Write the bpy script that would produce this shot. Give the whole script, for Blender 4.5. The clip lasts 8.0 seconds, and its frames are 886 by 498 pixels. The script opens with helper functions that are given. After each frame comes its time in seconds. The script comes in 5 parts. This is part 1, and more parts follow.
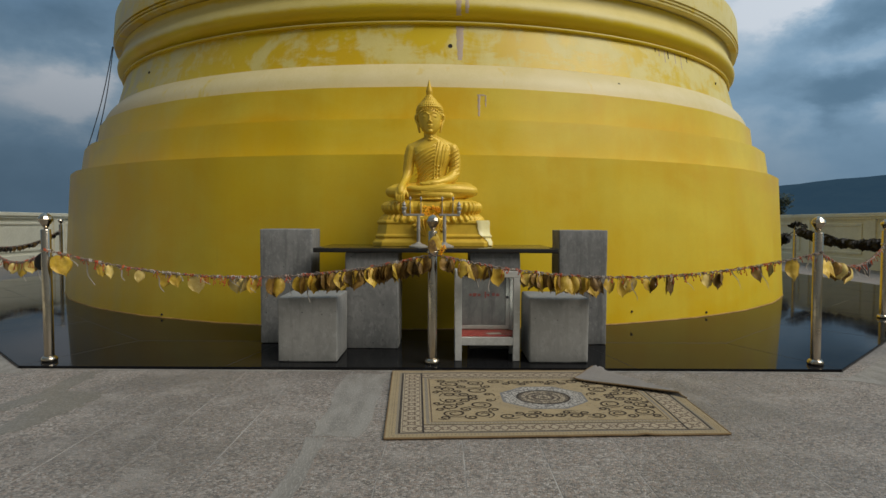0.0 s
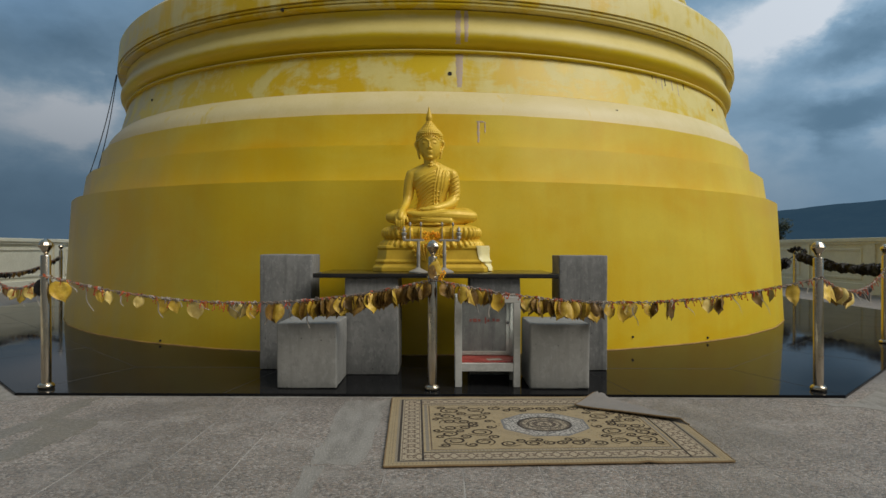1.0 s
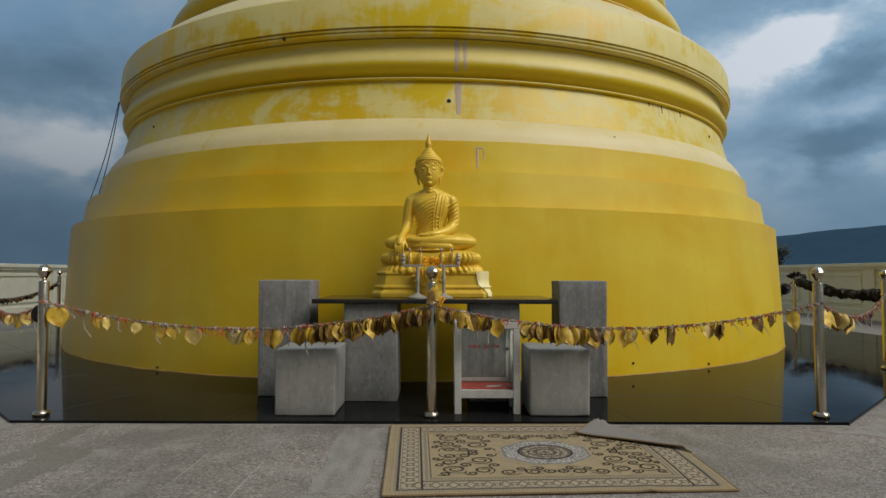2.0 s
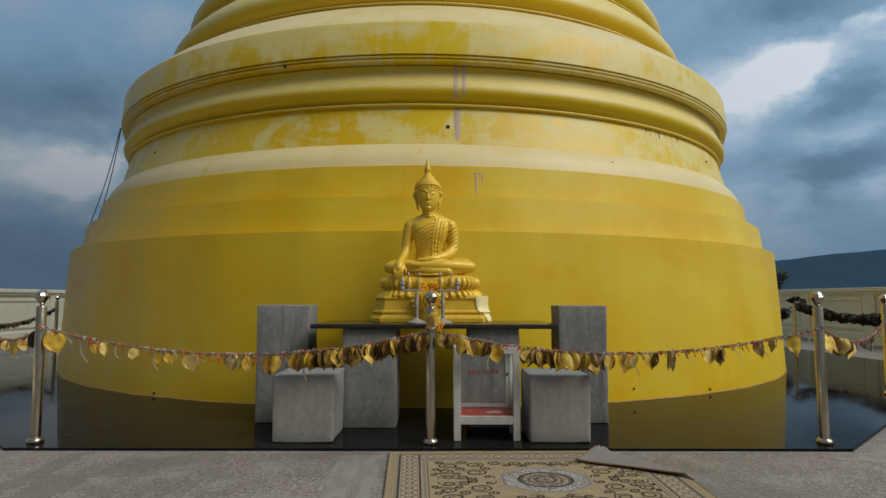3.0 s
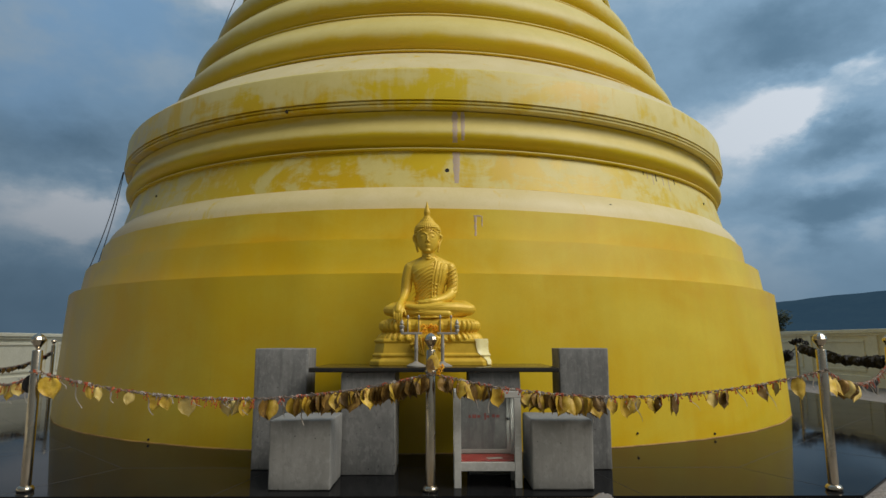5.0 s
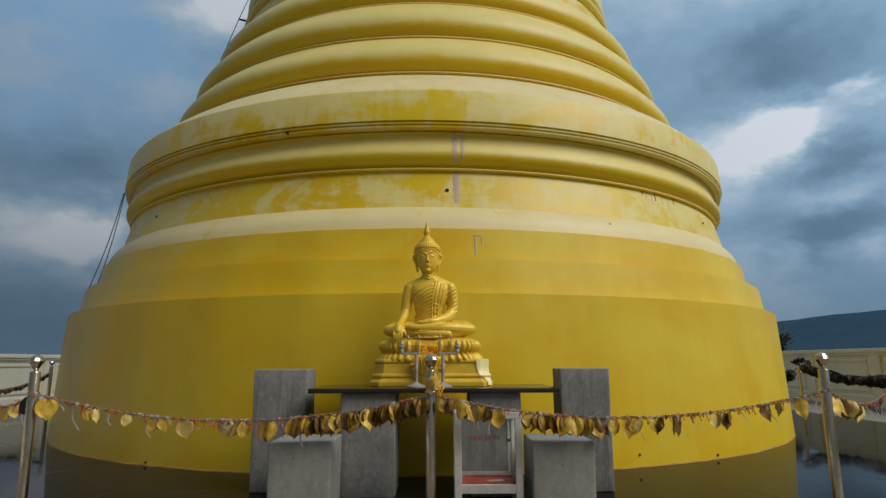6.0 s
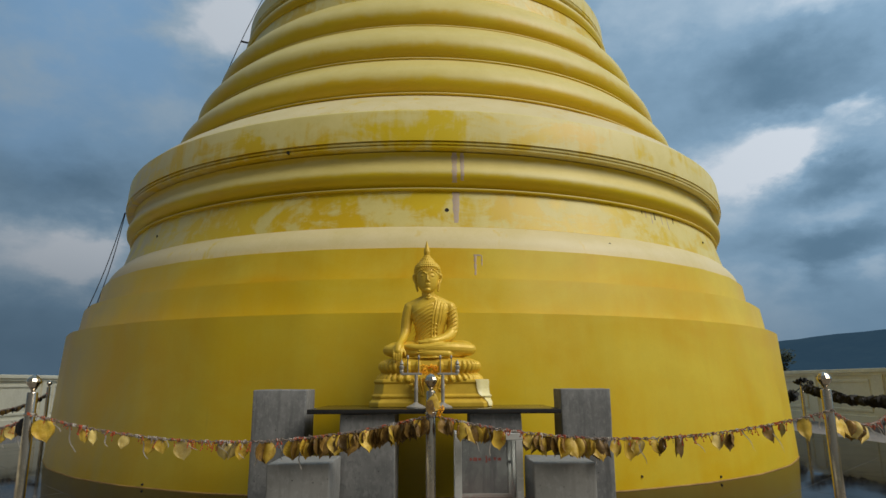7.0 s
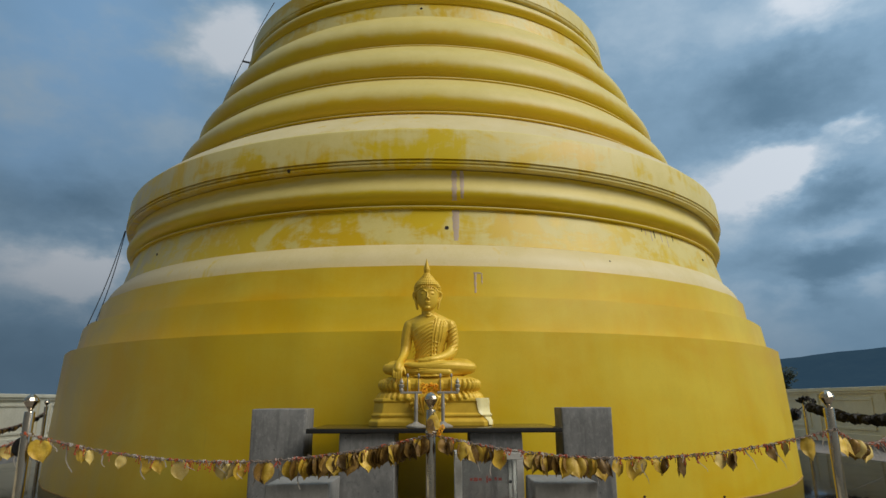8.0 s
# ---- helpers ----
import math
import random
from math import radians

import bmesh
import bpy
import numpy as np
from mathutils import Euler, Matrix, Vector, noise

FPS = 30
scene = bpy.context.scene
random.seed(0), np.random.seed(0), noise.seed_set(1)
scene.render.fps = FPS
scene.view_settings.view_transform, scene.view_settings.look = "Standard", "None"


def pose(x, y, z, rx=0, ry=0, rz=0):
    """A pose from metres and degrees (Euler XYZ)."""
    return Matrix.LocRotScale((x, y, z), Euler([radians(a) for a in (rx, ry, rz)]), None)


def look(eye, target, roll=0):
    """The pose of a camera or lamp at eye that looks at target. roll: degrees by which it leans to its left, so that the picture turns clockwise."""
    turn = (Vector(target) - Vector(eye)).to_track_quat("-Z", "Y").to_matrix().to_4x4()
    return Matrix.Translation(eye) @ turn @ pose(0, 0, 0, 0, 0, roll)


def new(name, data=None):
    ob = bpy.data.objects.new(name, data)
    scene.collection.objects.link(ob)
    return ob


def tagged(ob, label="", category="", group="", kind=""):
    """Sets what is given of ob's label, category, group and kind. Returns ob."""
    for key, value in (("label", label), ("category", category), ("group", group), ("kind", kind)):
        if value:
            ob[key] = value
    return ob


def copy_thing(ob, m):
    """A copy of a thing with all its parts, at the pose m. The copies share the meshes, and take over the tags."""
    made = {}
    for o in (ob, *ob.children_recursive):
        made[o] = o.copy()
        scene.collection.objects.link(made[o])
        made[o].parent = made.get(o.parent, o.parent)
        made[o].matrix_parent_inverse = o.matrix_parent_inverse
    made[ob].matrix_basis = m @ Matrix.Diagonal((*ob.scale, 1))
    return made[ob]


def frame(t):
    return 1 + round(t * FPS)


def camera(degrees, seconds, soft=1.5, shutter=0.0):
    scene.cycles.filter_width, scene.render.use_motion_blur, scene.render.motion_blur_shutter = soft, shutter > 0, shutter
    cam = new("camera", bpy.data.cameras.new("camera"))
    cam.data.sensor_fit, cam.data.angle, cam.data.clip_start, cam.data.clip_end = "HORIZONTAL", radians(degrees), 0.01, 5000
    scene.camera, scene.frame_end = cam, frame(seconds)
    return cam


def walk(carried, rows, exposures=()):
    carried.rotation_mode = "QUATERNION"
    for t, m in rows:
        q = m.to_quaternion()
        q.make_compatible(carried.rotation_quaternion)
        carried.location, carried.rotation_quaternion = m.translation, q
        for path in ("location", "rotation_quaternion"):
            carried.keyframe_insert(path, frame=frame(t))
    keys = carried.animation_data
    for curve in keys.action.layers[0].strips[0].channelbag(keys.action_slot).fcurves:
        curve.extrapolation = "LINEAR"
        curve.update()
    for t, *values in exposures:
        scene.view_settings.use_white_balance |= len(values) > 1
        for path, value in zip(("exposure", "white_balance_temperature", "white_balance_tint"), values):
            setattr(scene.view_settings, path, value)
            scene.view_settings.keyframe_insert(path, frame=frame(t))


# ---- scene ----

cam = camera(71.6, 8.0, soft=1.5)
EYE = (0.0, 0.0, 1.05)
# seconds, tilt, lean, turn of a camera that stands still and tilts up
TILTS = [(0, 87.600, -0.250, 0.010), (0.5, 88.730, -0.200, -0.006), (1, 89.960, -0.170, 0.000), (1.5, 91.120, -0.160, -0.033),
         (3, 94.650, -0.100, -0.148), (3.5, 95.560, -0.030, -0.153), (4, 96.580, -0.020, -0.142), (4.5, 97.610, 0.000, -0.160),
         (6, 100.440, 0.177, -0.157), (6.5, 101.350, 0.206, -0.159), (7, 102.260, 0.215, -0.153), (7.5, 103.020, 0.273, -0.167),
         (8, 103.920, 0.272, -0.143)]
walk(cam, [(t, pose(*EYE, a, b, c)) for t, a, b, c in TILTS], exposures=[(0, 0.0), (8, 0.0)])

# ---------------------------------------------------------------- node helpers
def tree_of(owner):
    owner.use_nodes = True
    nt = owner.node_tree
    nt.nodes.clear()
    return nt


def node(nt, kind, ins=None, **props):
    n = nt.nodes.new(kind)
    for k, v in props.items():
        setattr(n, k, v)
    for k, v in (ins or {}).items():
        if isinstance(v, bpy.types.NodeSocket):
            nt.links.new(v, n.inputs[k])
        else:
            n.inputs[k].default_value = v
    return n


def calc(nt, op, a, b=0.0, c=0.0, clamp=False):
    n = node(nt, "ShaderNodeMath", {0: a, 1: b, 2: c}, operation=op)
    n.use_clamp = clamp
    return n.outputs[0]


def blend(nt, fac, a, b, how="MIX"):
    n = node(nt, "ShaderNodeMix", {"Factor": fac}, data_type="RGBA", blend_type=how)
    for sock, v in ((n.inputs[6], a), (n.inputs[7], b)):
        if isinstance(v, bpy.types.NodeSocket):
            nt.links.new(v, sock)
        else:
            sock.default_value = (*v, 1)
    return n.outputs[2]


def step(nt, v, lo, hi, a=0.0, b=1.0):
    return node(nt, "ShaderNodeMapRange", {"Value": v, "From Min": lo, "From Max": hi, "To Min": a, "To Max": b}, interpolation_type="SMOOTHSTEP").outputs[0]


def grain(nt, vec, scale, detail=5, rough=0.55, distortion=0.0):
    return node(nt, "ShaderNodeTexNoise", {"Vector": vec, "Scale": scale, "Detail": detail, "Roughness": rough, "Distortion": distortion}).outputs[0]


def stretch(nt, vec, s):
    return node(nt, "ShaderNodeVectorMath", {0: vec, 1: s}, operation="MULTIPLY").outputs[0]


# ---------------------------------------------------------------- sky and sun
SUN_DIR = Vector((0.88, -0.50, 1.00)).normalized()
world = bpy.data.worlds.new("sky")
scene.world = world
nt = tree_of(world)
way = node(nt, "ShaderNodeTexCoord").outputs["Generated"]
clear = node(nt, "ShaderNodeTexSky", sky_type="NISHITA", sun_disc=False, sun_elevation=math.asin(SUN_DIR.z),
             sun_rotation=math.atan2(SUN_DIR.x, SUN_DIR.y), air_density=1.0, dust_density=1.5, ozone_density=2.0).outputs[0]
# ragged edges: the direction is shaken by noise before the banks are laid out
def shaken(scale, by, detail):
    n = node(nt, "ShaderNodeTexNoise", {"Vector": stretch(nt, way, (1.0, 1.0, 1.9)), "Scale": scale, "Detail": detail, "Roughness": 0.6}).outputs["Color"]
    n = node(nt, "ShaderNodeVectorMath", {0: n, 1: (0.5, 0.5, 0.5)}, operation="SUBTRACT").outputs[0]
    return stretch(nt, n, (by, by, by * 0.7))


ragged = node(nt, "ShaderNodeVectorMath", {0: way, 1: shaken(7.0, 0.16, 9)}, operation="ADD").outputs[0]
flat = stretch(nt, ragged, (1.0, 1.0, 1.7))
puff = grain(nt, flat, 3.2, 8, 0.50, 0.0)
wisp = grain(nt, stretch(nt, way, (1.0, 1.0, 1.5)), 8.0, 9, 0.56, 0.0)
bank = calc(nt, "ADD", calc(nt, "MULTIPLY", puff, 0.48), calc(nt, "MULTIPLY", wisp, 0.36))
bank = calc(nt, "ADD", bank, 0.085)
# cloud banks and gaps: direction, half width, weight
BANKS = [((0.449, 0.836, 0.315), 0.072, 0.38),
         ((0.489, 0.81, 0.325), 0.052, 0.30),
         ((0.41, 0.87, 0.275), 0.051, 0.22),
         ((0.42, 0.879, 0.227), 0.038, 0.12),
         ((0.364, 0.841, 0.401), 0.102, -0.10),
         ((0.509, 0.761, 0.402), 0.093, -0.16),
         ((0.524, 0.808, 0.268), 0.052, -0.26),
         ((0.553, 0.78, 0.293), 0.047, -0.14),
         ((0.546, 0.76, 0.353), 0.020, 0.30),
         ((0.53, 0.818, 0.222), 0.041, 0.24),
         ((0.504, 0.846, 0.174), 0.076, -0.14),
         ((0.569, 0.801, 0.184), 0.059, -0.16),
         ((0.508, 0.851, 0.137), 0.025, 0.16),
         ((0.568, 0.811, 0.141), 0.029, 0.22),
         ((0.449, 0.882, 0.144), 0.051, 0.13),
         ((0.493, 0.867, 0.076), 0.068, 0.07),
         ((-0.553, 0.816, 0.168), 0.076, 0.27),
         ((-0.485, 0.858, 0.17), 0.051, 0.27),
         ((-0.572, 0.794, 0.205), 0.051, 0.08),
         ((-0.554, 0.83, 0.065), 0.102, -0.14),
         ((-0.521, 0.814, 0.258), 0.093, -0.10),
         ((-0.463, 0.827, 0.319), 0.059, 0.05),
         ((-0.303, 0.808, 0.506), 0.072, 0.48),
         ((-0.392, 0.050, 0.24), 0.050, 0.24),
         ((-0.447, 0.076, -0.08), 0.076, -0.08),
         ((-0.552, 0.785, 0.282), 0.102, -0.08),
         ((0.489, 0.708, 0.51), 0.038, 0.28),
         ((0.328, 0.807, 0.491), 0.076, 0.06),
         ((0.437, 0.788, 0.435), 0.093, -0.12)]
for d, wide, weight in BANKS:
    gap = node(nt, "ShaderNodeVectorMath", {0: flat, 1: (d[0], d[1], d[2] * 1.7)}, operation="DISTANCE").outputs["Value"]
    bank = calc(nt, "ADD", bank, step(nt, gap, wide * 0.1, wide * 1.9, weight * 0.85, 0.0))
blue = blend(nt, 1.0, clear, (0.085, 0.085, 0.085), "MULTIPLY")
blue = blend(nt, 0.7, blue, (0.26, 0.47, 0.72))
low = blend(nt, step(nt, bank, 0.22, 0.54), (0.096, 0.174, 0.256), (0.198, 0.314, 0.434))
for d, wide, weight in [((-0.482, 0.733, 0.48), 0.19, 1.0), ((-0.556, 0.745, 0.37), 0.102, 0.35)]:
    gap = node(nt, "ShaderNodeVectorMath", {0: ragged, 1: d}, operation="DISTANCE").outputs["Value"]
    low = blend(nt, step(nt, gap, 0.0, wide * 1.5, weight, 0.0), low, blue)
mid = blend(nt, step(nt, bank, 0.48, 0.66), low, (0.312, 0.418, 0.522))
high = blend(nt, step(nt, bank, 0.62, 0.84), mid, (0.54, 0.595, 0.66))
tall = node(nt, "ShaderNodeSeparateXYZ", {0: way}).outputs[2]
hazy = blend(nt, step(nt, tall, 0.03, 0.22, 0.70, 0.0), high, (0.100, 0.172, 0.250))
behind = node(nt, "ShaderNodeSeparateXYZ", {0: way}).outputs[1]
hazy = blend(nt, step(nt, behind, 0.15, -0.45, 0.0, 0.85), hazy, (0.115, 0.108, 0.090))
glow = node(nt, "ShaderNodeVectorMath", {0: way, 1: SUN_DIR}, operation="DOT_PRODUCT").outputs["Value"]
glow = node(nt, "ShaderNodeMapRange", {"Value": glow, "From Min": -1.0, "From Max": 1.0, "To Min": 0.32, "To Max": 1.62}).outputs[0]
hazy = blend(nt, 1.0, hazy, node(nt, "ShaderNodeCombineColor", {0: glow, 1: glow, 2: glow}).outputs[0], "MULTIPLY")
sky_light = node(nt, "ShaderNodeBackground", {"Color": hazy, "Strength": 1.0})
node(nt, "ShaderNodeOutputWorld", {"Surface": sky_light.outputs[0]})

sun = new("sun", bpy.data.lights.new("sun", "SUN"))
sun.data.energy, sun.data.angle, sun.data.color = 2.36, radians(38), (1.0, 0.965, 0.90)
sun.matrix_world = look(SUN_DIR * 60, (0, 0, 0))

# ---------------------------------------------------------------- materials
def surface(name, cols, big=1.2, fine=40.0, rough=(0.6, 0.8), metal=0.0, bump=0.15, bump_scale=60.0, coat=0.0, stretched=(1, 1, 1), vary=0.0, spec=0.5, mottle=None, runs=None):
    """cols: base, large stains, fine grain."""
    m = bpy.data.materials.new(name)
    nt = tree_of(m)
    place = node(nt, "ShaderNodeNewGeometry").outputs["Position"]
    vec = stretch(nt, place, stretched)
    a = grain(nt, vec, big, 5, 0.6)
    b = grain(nt, vec, fine, 4, 0.6)
    col = blend(nt, step(nt, a, 0.38, 0.66), cols[0], cols[1])
    col = blend(nt, step(nt, b, 0.45, 0.72, 0.0, 0.8), col, cols[2])
    if mottle:
        col = blend(nt, step(nt, grain(nt, vec, fine * 0.8, 3, 0.7, 0.4), 0.54, 0.68, 0.0, 0.7), col, mottle)
        col = blend(nt, step(nt, grain(nt, vec, big * 4, 4, 0.6), 0.48, 0.7, 0.0, 0.18), col, cols[2])
    if runs:
        streak = grain(nt, stretch(nt, place, (16, 16, 1.1)), 1.0, 6, 0.65)
        col = blend(nt, step(nt, streak, 0.50, 0.70, 0.0, 0.75), col, runs)
        pits = node(nt, "ShaderNodeTexVoronoi", {"Vector": place, "Scale": 13.0}, feature="F1").outputs["Distance"]
        col = blend(nt, step(nt, pits, 0.05, 0.09, 0.8, 0.0), col, tuple(v * 0.35 for v in runs))
    if vary:
        chance = node(nt, "ShaderNodeObjectInfo").outputs["Random"]
        col = blend(nt, 1.0, col, node(nt, "ShaderNodeCombineColor", {i: step(nt, chance, 0, 1, 1 - vary, 1 + vary) for i in range(3)}).outputs[0], "MULTIPLY")
    relief = node(nt, "ShaderNodeBump", {"Strength": bump, "Distance": 0.01, "Height": grain(nt, vec, bump_scale, 6, 0.6)})
    p = node(nt, "ShaderNodeBsdfPrincipled", {"Base Color": col, "Roughness": step(nt, a, 0.3, 0.7, *rough), "Metallic": metal, "Normal": relief.outputs[0],
                                              "Coat Weight": coat, "Specular IOR Level": spec})
    node(nt, "ShaderNodeOutputMaterial", {"Surface": p.outputs[0]})
    return m


def weathered_paint(name, yellow, cream, amount, edge=0.05, scale=1.1, streak=0.5, top_light=0.0):
    """Masonry paint, worn to a cream undercoat in patches and runs, paler on top as if lit; amount 0..1 of cream."""
    m = bpy.data.materials.new(name)
    nt = tree_of(m)
    place = node(nt, "ShaderNodeNewGeometry").outputs["Position"]
    patch = grain(nt, stretch(nt, place, (1, 1, 1.6)), scale, 7, 0.62, 0.6)
    runs = grain(nt, stretch(nt, place, (5, 5, 0.35)), 1.5, 5, 0.6)
    mixv = calc(nt, "ADD", calc(nt, "MULTIPLY", patch, 1 - streak), calc(nt, "MULTIPLY", runs, streak))
    # more cream to both sides of x = -1, most on the right
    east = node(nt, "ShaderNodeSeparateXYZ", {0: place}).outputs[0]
    side = calc(nt, "ADD", calc(nt, "MULTIPLY", east, 0.003), calc(nt, "MULTIPLY", calc(nt, "ABSOLUTE", calc(nt, "ADD", east, 1.0)), 0.006))
    mixv = calc(nt, "ADD", mixv, side)
    # light from above put into the colour: up-facing parts creamier, undersides yellower
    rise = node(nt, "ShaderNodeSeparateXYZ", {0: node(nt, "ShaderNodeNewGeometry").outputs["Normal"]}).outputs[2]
    mixv = calc(nt, "ADD", mixv, step(nt, rise, -0.55, 0.55, -top_light, top_light))
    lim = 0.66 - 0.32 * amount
    # worn patches and runs, together with the side shift and painted top light
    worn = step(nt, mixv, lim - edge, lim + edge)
    tone = grain(nt, place, 0.55, 4, 0.6)
    y = blend(nt, step(nt, tone, 0.35, 0.65), yellow, tuple(v * k for v, k in zip(yellow, (0.97, 0.85, 0.7))))
    c = blend(nt, step(nt, grain(nt, place, 2.3, 6, 0.65), 0.35, 0.7), cream, tuple(v * k for v, k in zip(cream, (0.93, 0.92, 0.80))))
    # the cream turns brown-grey towards the left, from x = -2.2 on
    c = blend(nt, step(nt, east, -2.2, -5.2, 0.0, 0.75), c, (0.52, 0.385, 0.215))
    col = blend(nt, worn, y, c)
    dirt = step(nt, grain(nt, stretch(nt, place, (9, 9, 0.5)), 1.6, 6, 0.7), 0.60, 0.82, 0.0, 0.13)
    col = blend(nt, dirt, col, (0.26, 0.17, 0.05))
    col = blend(nt, step(nt, grain(nt, place, 90, 3), 0.5, 0.75, 0, 0.12), col, (0.30, 0.20, 0.05))
    h1 = calc(nt, "ADD", calc(nt, "MULTIPLY", grain(nt, place, 1.8, 3), 5.0), grain(nt, place, 55, 5))
    relief = node(nt, "ShaderNodeBump", {"Strength": 0.07, "Distance": 0.012, "Height": h1})
    p = node(nt, "ShaderNodeBsdfPrincipled", {"Base Color": col, "Roughness": step(nt, worn, 0, 1, 0.38, 0.48), "Normal": relief.outputs[0], "Specular IOR Level": 0.42, "Sheen Weight": 0.012, "Sheen Roughness": 0.45, "Sheen Tint": (0.85, 0.76, 0.52, 1)})
    node(nt, "ShaderNodeOutputMaterial", {"Surface": p.outputs[0]})
    return m


CRM = (0.745, 0.62, 0.21)
SUNNED = (0.71, 0.515, 0.008)
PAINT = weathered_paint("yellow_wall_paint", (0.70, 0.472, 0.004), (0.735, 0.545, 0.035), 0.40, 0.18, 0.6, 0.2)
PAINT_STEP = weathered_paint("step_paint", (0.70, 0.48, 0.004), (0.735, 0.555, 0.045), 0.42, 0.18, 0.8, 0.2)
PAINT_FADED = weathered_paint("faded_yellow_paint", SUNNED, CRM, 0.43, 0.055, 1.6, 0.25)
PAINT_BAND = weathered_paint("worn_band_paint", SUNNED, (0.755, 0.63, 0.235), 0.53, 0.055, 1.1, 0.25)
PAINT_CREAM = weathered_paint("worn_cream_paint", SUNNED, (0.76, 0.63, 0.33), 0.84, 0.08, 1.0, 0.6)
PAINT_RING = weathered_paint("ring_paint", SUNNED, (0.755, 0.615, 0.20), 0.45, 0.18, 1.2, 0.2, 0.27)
REPAIR = surface("mortar_repair", [(0.50, 0.385, 0.30), (0.56, 0.44, 0.33), (0.54, 0.38, 0.17)], 4, 60)


def aggregate(name):
    """Washed stone chippings of mixed colour, worn smooth, with damp and dusty areas."""
    m = bpy.data.materials.new(name)
    nt = tree_of(m)
    place = node(nt, "ShaderNodeNewGeometry").outputs["Position"]
    shake = node(nt, "ShaderNodeTexNoise", {"Vector": place, "Scale": 70.0, "Detail": 3.0}).outputs["Color"]
    vec = node(nt, "ShaderNodeVectorMath", {0: place, 1: stretch(nt, shake, (0.012, 0.012, 0.012))}, operation="ADD").outputs[0]
    chips = node(nt, "ShaderNodeTexVoronoi", {"Vector": vec, "Scale": 100.0}, feature="F1")
    pick = node(nt, "ShaderNodeSeparateColor", {0: chips.outputs["Color"]})
    tone, hue = pick.outputs[0], pick.outputs[1]
    col = blend(nt, step(nt, tone, 0.10, 0.55), (0.120, 0.103, 0.086), (0.245, 0.213, 0.180))
    col = blend(nt, step(nt, tone, 0.62, 0.95), col, (0.410, 0.357, 0.305))
    col = blend(nt, step(nt, hue, 0.66, 0.80, 0.0, 0.6), col, (0.285, 0.205, 0.155))
    col = blend(nt, step(nt, grain(nt, place, 190, 3), 0.45, 0.70, 0.0, 0.5), col, (0.170, 0.150, 0.128))
    wide = grain(nt, place, 0.9, 6, 0.6)
    col = blend(nt, step(nt, wide, 0.42, 0.68, 0.0, 0.55), col, (0.135, 0.120, 0.102))
    col = blend(nt, step(nt, grain(nt, place, 3.4, 6, 0.62), 0.47, 0.72, 0.0, 0.5), col, (0.330, 0.292, 0.250))
    chance = node(nt, "ShaderNodeObjectInfo").outputs["Random"]
    col = blend(nt, 1.0, col, node(nt, "ShaderNodeCombineColor", {i: step(nt, chance, 0, 1, 1.0, 1.13) for i in range(3)}).outputs[0], "MULTIPLY")
    high_ = calc(nt, "SUBTRACT", grain(nt, place, 110, 4), chips.outputs["Distance"])
    relief = node(nt, "ShaderNodeBump", {"Strength": 0.7, "Distance": 0.006, "Height": high_})
    p = node(nt, "ShaderNodeBsdfPrincipled", {"Base Color": col, "Roughness": step(nt, wide, 0.3, 0.7, 0.72, 0.52), "Normal": relief.outputs[0], "Specular IOR Level": 0.4})
    node(nt, "ShaderNodeOutputMaterial", {"Surface": p.outputs[0]})
    return m


STONE = aggregate("washed_aggregate_slab")
CEMENT = surface("cement", [(0.270, 0.243, 0.206), (0.185, 0.165, 0.138), (0.36, 0.325, 0.28)], 5.0, 60, (0.7, 0.85), bump=0.3, stretched=(2.2, 0.6, 1.0), mottle=(0.17, 0.152, 0.128))
JOINT = surface("joint_bed", [(0.40, 0.365, 0.32), (0.15, 0.133, 0.115), (0.32, 0.29, 0.25)], 1.6, 14, (0.8, 0.9))
CONCRETE = surface("cast_concrete", [(0.235, 0.230, 0.215), (0.165, 0.163, 0.155), (0.29, 0.283, 0.265)], 4.0, 26, (0.7, 0.85), bump=0.16, bump_scale=40, stretched=(1.25, 1.25, 0.8), mottle=(0.15, 0.15, 0.143), runs=(0.115, 0.114, 0.108))
CONCRETE_PALE = surface("pale_concrete", [(0.285, 0.273, 0.245), (0.235, 0.228, 0.205), (0.33, 0.318, 0.29)], 3.0, 26, (0.7, 0.85), bump=0.16, bump_scale=40, stretched=(1.2, 1.2, 0.85), mottle=(0.22, 0.212, 0.193), runs=(0.215, 0.207, 0.187))
BLACK = surface("polished_black_granite", [(0.009, 0.009, 0.010), (0.013, 0.013, 0.013), (0.017, 0.016, 0.015)], 1.5, 120, (0.03, 0.10), bump=0.012, bump_scale=3.0, spec=0.026)
SLABTOP = surface("dark_granite_top", [(0.016, 0.015, 0.014), (0.022, 0.02, 0.018), (0.03, 0.027, 0.024)], 3, 140, (0.10, 0.2), bump=0.02)
STEEL = surface("stainless_steel", [(0.54, 0.47, 0.37), (0.46, 0.39, 0.29), (0.50, 0.44, 0.36)], 9, 60, (0.14, 0.28), 1.0, 0.03, 40)
GOLD = surface("gold_paint", [(0.78, 0.515, 0.042), (0.66, 0.41, 0.026), (0.72, 0.46, 0.032)], 6, 70, (0.40, 0.50), 0.12, 0.04, 90)
WALL = surface("cream_wall_paint", [(0.74, 0.69, 0.53), (0.66, 0.61, 0.46), (0.78, 0.73, 0.59)], 1.4, 20, (0.7, 0.85), bump=0.1)
WHITE = surface("white_paint", [(0.53, 0.52, 0.48), (0.43, 0.42, 0.38), (0.57, 0.56, 0.52)], 6, 45, (0.4, 0.55), bump=0.06)
